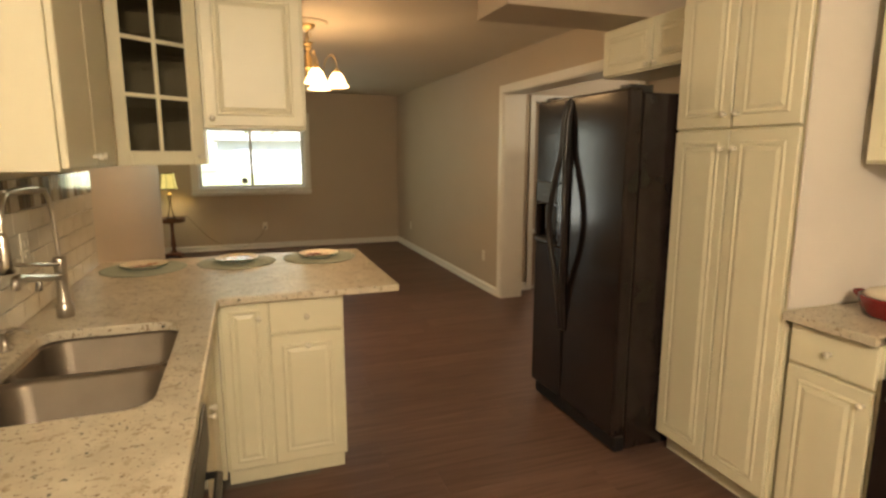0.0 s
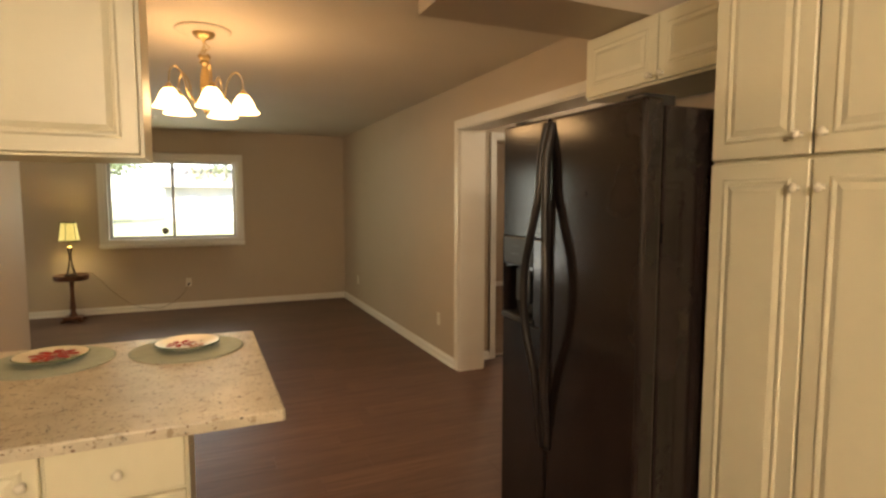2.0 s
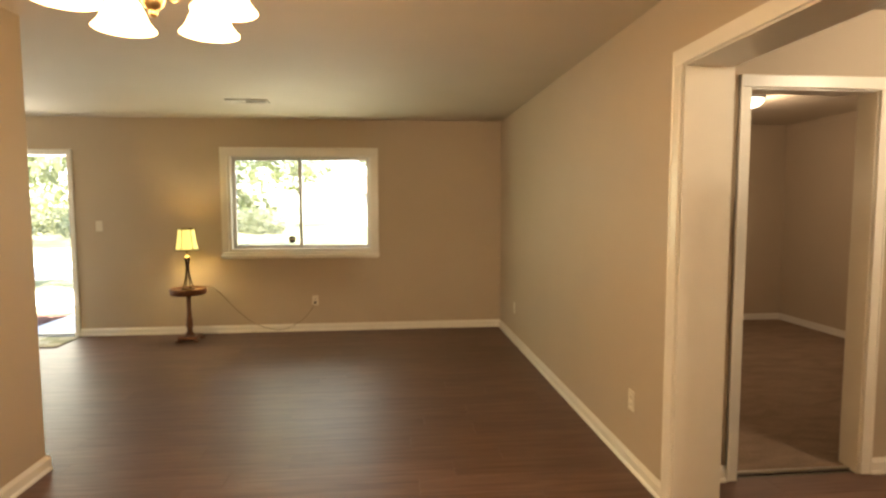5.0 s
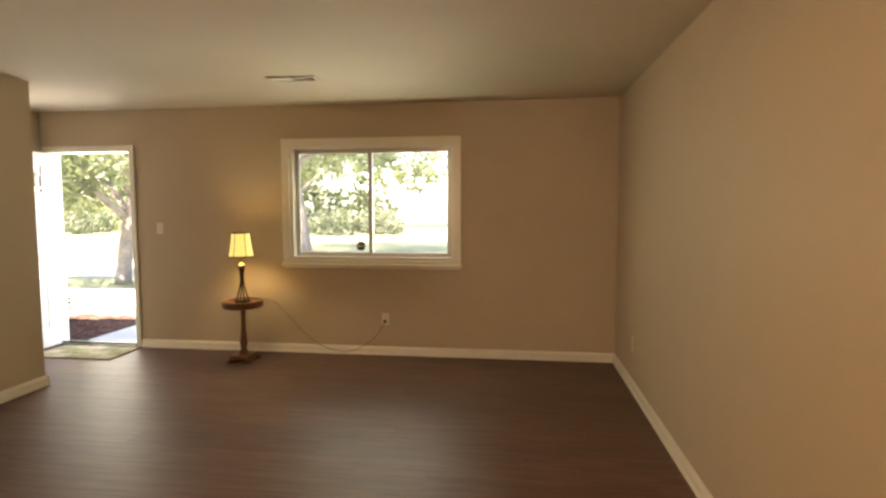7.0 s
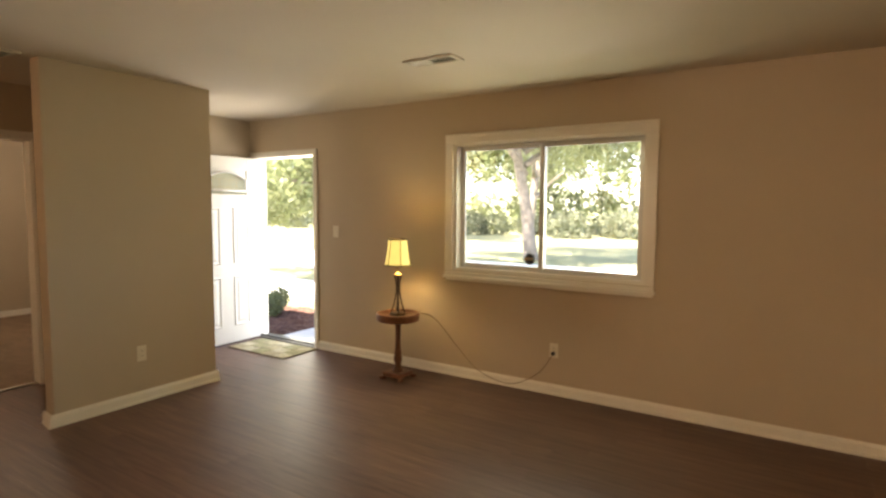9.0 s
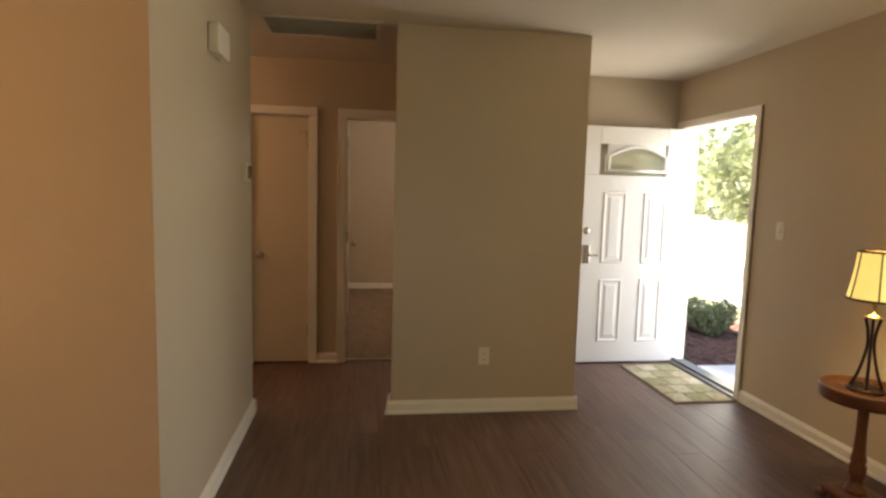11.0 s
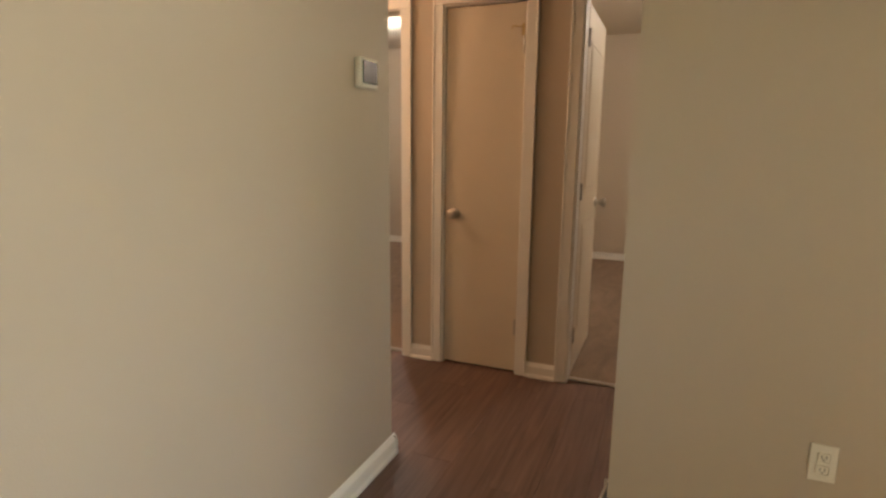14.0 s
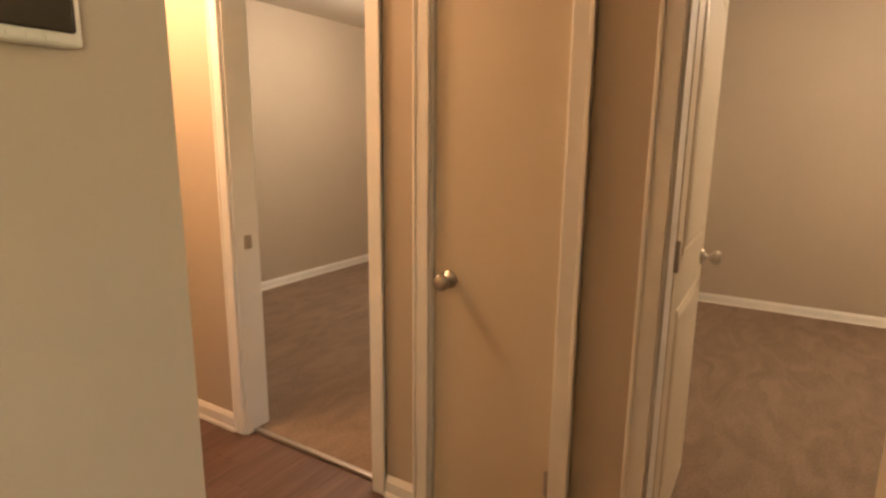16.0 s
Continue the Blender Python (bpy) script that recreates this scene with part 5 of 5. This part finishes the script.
structure("mulch_bed", bm, MULCH, "brown bark mulch bed by the door")
rng = np.random.default_rng(4)


def leaf_mesh(name, centres, radii, count, size, mat, parent=None, label="", squash=0.8):
    """Many small leaf blades scattered through clumps, in one mesh."""
    centres, radii = np.array(centres, float), np.array(radii, float)
    pick = rng.choice(len(centres), count, p=radii ** 2 / (radii ** 2).sum())
    d = rng.normal(size=(count, 3))
    d /= np.linalg.norm(d, axis=1)[:, None]
    pos = centres[pick] + d * (radii[pick] * rng.uniform(0.45, 1.0, count) ** 0.6)[:, None] * np.array([1, 1, squash])
    a, b = rng.normal(size=(count, 3)), rng.normal(size=(count, 3))
    a /= np.linalg.norm(a, axis=1)[:, None]
    b -= a * (a * b).sum(1)[:, None]
    b /= np.linalg.norm(b, axis=1)[:, None]
    s = size * rng.uniform(0.6, 1.4, count)[:, None]
    v = np.stack([pos - a * s, pos + b * s * 0.45, pos + a * s, pos - b * s * 0.45], 1).reshape(-1, 3)
    me = bpy.data.meshes.new(name)
    me.from_pydata(v.tolist(), [], np.arange(4 * count).reshape(-1, 4).tolist())
    me.materials.append(mat)
    ob = new(name, me)
    if parent:
        ob.parent = parent
    return tagged(ob, label)


def tree(x, y, height, girth, label, seed, leaves=9000, low=2.2, mat=LEAF, spread=1.0):
    ob = thing("tree", pose(x, y, -0.17), label, "tree", "front yard trees")
    r = np.random.default_rng(seed)
    bm = bmesh.new()
    lean = r.uniform(-0.9, 0.9, 2)
    tube(bm, arc([(0, 0, 0), (lean[0] * 0.2, lean[1] * 0.2, height * 0.15), (lean[0] * 0.6, lean[1], height * 0.4), (lean[0], lean[1] * 1.2, height * 0.75)], 5), list(np.linspace(girth, girth * 0.3, 16)), 12)
    part("trunk", bm, BARK, ob)
    centres, radii = [], []
    for k in range(11):
        a, z0 = r.uniform(0, 2 * math.pi), height * r.uniform(0.16, 0.6)
        reach = height * r.uniform(0.25, 0.42) * spread
        tip = Vector((reach * math.cos(a), reach * math.sin(a), z0 + height * r.uniform(0.08, 0.3)))
        f = z0 / height
        root = Vector((lean[0] * f, lean[1] * f, z0))
        bm = bmesh.new()
        pts = arc([root, root.lerp(tip, 0.35) + Vector((0, 0, 0.3)), root.lerp(tip, 0.7) + Vector((r.uniform(-.3, .3), r.uniform(-.3, .3), 0.2)), tip], 4)
        tube(bm, pts, list(np.linspace(girth * 0.5, girth * 0.07, len(pts))), 8)
        part("limb", bm, BARK, ob)
        for u in (0.55, 0.8, 1.0):
            p = root.lerp(tip, u)
            centres.append((p.x + r.uniform(-.5, .5), p.y + r.uniform(-.5, .5), max(low, p.z + r.uniform(-.6, .5))))
            radii.append(height * r.uniform(0.07, 0.13))
    for k in range(10):
        a = r.uniform(0, 2 * math.pi)
        centres.append((height * 0.22 * math.cos(a), height * 0.22 * math.sin(a), height * r.uniform(0.5, 0.85)))
        radii.append(height * r.uniform(0.10, 0.16))
    leaf_mesh("crown", centres, radii, leaves * 2, 0.092, mat, ob, "leafy green crown")


tree(-5.25, 20.9, 10.5, 0.24, "large leafy shade tree across the street", 3, 11000, 2.9)
tree(-6.75, 14.35, 8.5, 0.17, "leafy yard tree beyond the front walk", 5, 9000, 2.0)
tree(-16.0, 27.0, 11.0, 0.28, "tall leafy tree at the far lawn", 8, 9000, 1.5)
tree(-12.0, 36.0, 13.0, 0.3, "tall leafy tree at the wood's edge", 13, 9000, 1.0, LEAF)
tree(14.5, 40.0, 12.0, 0.3, "tall leafy tree beyond the lawn", 17, 8000, 2.0, LEAF)

# undergrowth and far woods
cs = [(x + rng.uniform(-1, 1), 41 + rng.uniform(-2, 3), rng.uniform(0.3, 1.4)) for x in np.arange(-70, -6, 1.6)] + [(x + rng.uniform(-1, 1), 43 + rng.uniform(-2, 3), rng.uniform(2.5, 9)) for x in np.arange(-60, -5.5, 0.9)] + [(x, 52 + rng.uniform(-3, 3), rng.uniform(2, 9)) for x in np.arange(-80, 60, 1.7)]
far = leaf_mesh("far_woods", cs, [rng.uniform(1.2, 2.6) for c in cs], 70000, 0.22, LEAF, None, "distant leafy woods beyond the lawn")
tagged(far, "", "", "", "stuff")
cs = [(x, 36 + rng.uniform(-2, 2), 0.4) for x in np.arange(-40, -5.5, 1.3)]
under = leaf_mesh("undergrowth", cs, [rng.uniform(0.7, 1.3) for c in cs], 14000, 0.13, LEAF_DARK, None, "dark shrubby undergrowth")
tagged(under, "", "", "", "stuff")

bush = thing("shrub", pose(-4.75, 10.15, -0.14), "small rounded green shrub in the mulch bed", "shrub")
bm = bmesh.new()
for k in range(7):
    a = k * 0.9
    tube(bm, [(0, 0, 0), (0.12 * math.cos(a), 0.12 * math.sin(a), 0.22), (0.25 * math.cos(a), 0.25 * math.sin(a), 0.42)], [0.012, 0.009, 0.004], 6)
part("stems", bm, BARK, bush)
leaf_mesh("foliage", [(0.25 * math.cos(k), 0.25 * math.sin(k), 0.30 + 0.12 * math.sin(3 * k)) for k in range(9)], [0.2] * 9, 2600, 0.035, LEAF, bush)
bush.scale = (0.8, 0.8, 0.8)

# neighbour's house across the street
house = thing("house", pose(7.0, 49.0, -0.17), "pale single-storey house across the street", "house")
SIDING = material("pale_siding", (0.40, 0.39, 0.37), 0.6, var=0.05, scale=1)
ROOF = material("grey_shingles", (0.20, 0.19, 0.18), 0.9, var=0.2, scale=4, bump=0.6, bump_scale=12)
part("wall", boxes((-9, 9, 0, 8, 0, 2.7)), SIDING, house)
bm = bmesh.new()
vs = [bm.verts.new(p) for p in ((-9.5, -0.5, 2.7), (9.5, -0.5, 2.7), (9.5, 8.5, 2.7), (-9.5, 8.5, 2.7), (-9.5, 4, 4.4), (9.5, 4, 4.4))]
for f in ((0, 1, 5, 4), (2, 3, 4, 5), (0, 4, 3), (1, 2, 5), (0, 3, 2, 1)):
    bm.faces.new([vs[k] for k in f])
part("roof", bm, ROOF, house)
for x in (-7, -4.5, -2, 1.5, 4, 6.5):
    w = part("window", boxes((x - 0.65, x + 0.65, -0.06, -0.001, 0.95, 2.15)), SIDING, house)
    # pane grey has the sky's reflection painted into it
    part("pane", boxes((x - 0.56, x - 0.02, -0.075, -0.061, 1.03, 2.07), (x + 0.02, x + 0.56, -0.075, -0.061, 1.03, 2.07)), material("sky_lit_pane", (0.30, 0.32, 0.33), 0.1), w)
part("door", boxes((-0.45, 0.45, -0.05, -0.001, 0.05, 2.1)), WALNUT, house)

# ---- pieces ----
# brick reveal outside the front door
veneer = structure("brick_veneer", boxes((-7.0, -3.43, YF + 0.16, YF + 0.195, -0.16, H)), material("mortar", (0.42, 0.39, 0.35), 0.9, bump=0.5, bump_scale=90), "red brick veneer outside")
BRICK = material("red_brick", (0.26, 0.12, 0.085), 0.85, var=0.3, scale=14, bump=0.6, bump_scale=70)
brick_bm = bmesh.new()
soft_box(brick_bm, 0, 0.205, 0, 0.042, 0, 0.058, 0.003, 1)
brick_me = bpy.data.meshes.new("brick")
brick_bm.to_mesh(brick_me)
brick_bm.free()
brick_me.materials.append(BRICK)
for row in range(37):
    for k in range(2):
        ob = new("brick", brick_me)
        ob.parent = veneer
        ob.location = (-3.425 - 0.215 * (k + 1) + (0.0 if row % 2 else -0.0) + 0.003 * math.sin(row * 2.3), YF + 0.161, -0.15 + 0.068 * row)

# tiled backsplash
splash = structure("backsplash", boxes((XL + 0.0005, XL + 0.003, -0.9, 2.98, 0.9155, 1.447)), material("grout", (0.67, 0.63, 0.54), 0.9), "white tiled backsplash with a glass mosaic band")
TILE = material("white_subway_tile", (0.70, 0.66, 0.57), 0.12, var=0.03, scale=8)
tile_sizes = {}


def tile_mesh(w, h, mat, name):
    key = (round(w, 3), round(h, 3), name)
    if key not in tile_sizes:
        bm = bmesh.new()
        soft_box(bm, 0, 0.007, 0, w, 0, h, 0.0015, 1)
        me = bpy.data.meshes.new(name)
        bm.to_mesh(me)
        bm.free()
        me.materials.append(mat)
        tile_sizes[key] = me
    return tile_sizes[key]


for row in range(5):
    y = 2.98
    first = True
    while y > 0.3:
        w = 0.076 if first and row % 2 else 0.152
        first = False
        ob = new("tile", tile_mesh(w - 0.003, 0.073, TILE, "tile"))
        ob.parent = splash
        ob.location = (XL + 0.0032, y - w, 0.917 + 0.076 * row)
        y -= w
MOSAIC = [material("mosaic_%s" % n, c, 0.08, 0.0, 0.6, 0.1, 30) for n, c in (("smoke", (0.13, 0.115, 0.09)), ("sand", (0.34, 0.29, 0.21)), ("pearl", (0.62, 0.58, 0.48)), ("bronze", (0.20, 0.15, 0.09)))]
for k in range(54):
    y = 2.98 - 0.038 * (k + 1)
    ob = new("mosaic_tile", tile_mesh(0.035, 0.110, MOSAIC[(k * 7 + k // 3) % 4], "mosaic_tile_%d" % ((k * 7 + k // 3) % 4)))
    ob.name = "mosaic_tile"
    ob.parent = splash
    ob.location = (XL + 0.0032, y, 1.2985)

# plank floor
plank_sizes = {}


def plank(x0, x1, y, w):
    length = round(x1 - x0, 3)
    key = (length, round(w, 3))
    if key not in plank_sizes:
        bm = bmesh.new()
        a, b, c = length / 2 - 0.0002, w / 2 - 0.0002, 0.0006
        low = [bm.verts.new(p) for p in ((-a, -b, -0.007), (a, -b, -0.007), (a, b, -0.007), (-a, b, -0.007))]
        mid = [bm.verts.new((v.co.x, v.co.y, -0.0012)) for v in low]
        top = [bm.verts.new(p) for p in ((-a + c, -b + c, 0), (a - c, -b + c, 0), (a - c, b - c, 0), (-a + c, b - c, 0))]
        for p, q in ((low, mid), (mid, top)):
            for k in range(4):
                bm.faces.new((p[k], p[(k + 1) % 4], q[(k + 1) % 4], q[k]))
        bm.faces.new(top)
        me = bpy.data.meshes.new("plank")
        bm.to_mesh(me)
        bm.free()
        me.materials.append(PLANK)
        plank_sizes[key] = me
    ob = new("plank", plank_sizes[key])
    ob.parent = floor
    ob.location = ((x0 + x1) / 2, y + w / 2, 0)


def spans(y):
    if y < 2.10:
        return [(-0.30, 2.0)]
    if y < 2.70:
        return [(-3.485, -2.46), (0.20, 2.0)]
    if y < 2.75:
        return [(-3.485, -2.46), (0.20, 5.0)]
    if y < 5.05:
        return [(-3.485, -2.46), (XL, 5.0)]
    if y < 5.42:
        return [(-3.485, -2.46), (XL, 2.40)]
    return [(-3.485, 2.40)]


prng = random.Random(7)
row, PW, PLEN = 0, 0.1815, 1.22
while -1.3 + PW * row < YF:
    y = -1.3 + PW * row
    for x0, x1 in spans(y + PW / 2):
        x = x0 - 0.1 * prng.randint(1, 11)
        while x < x1:
            a, b = max(x, x0), min(x + PLEN, x1)
            if b - a > 0.03:
                plank(a, b, y, min(PW, YF - y))
            x += PLEN
    row += 1
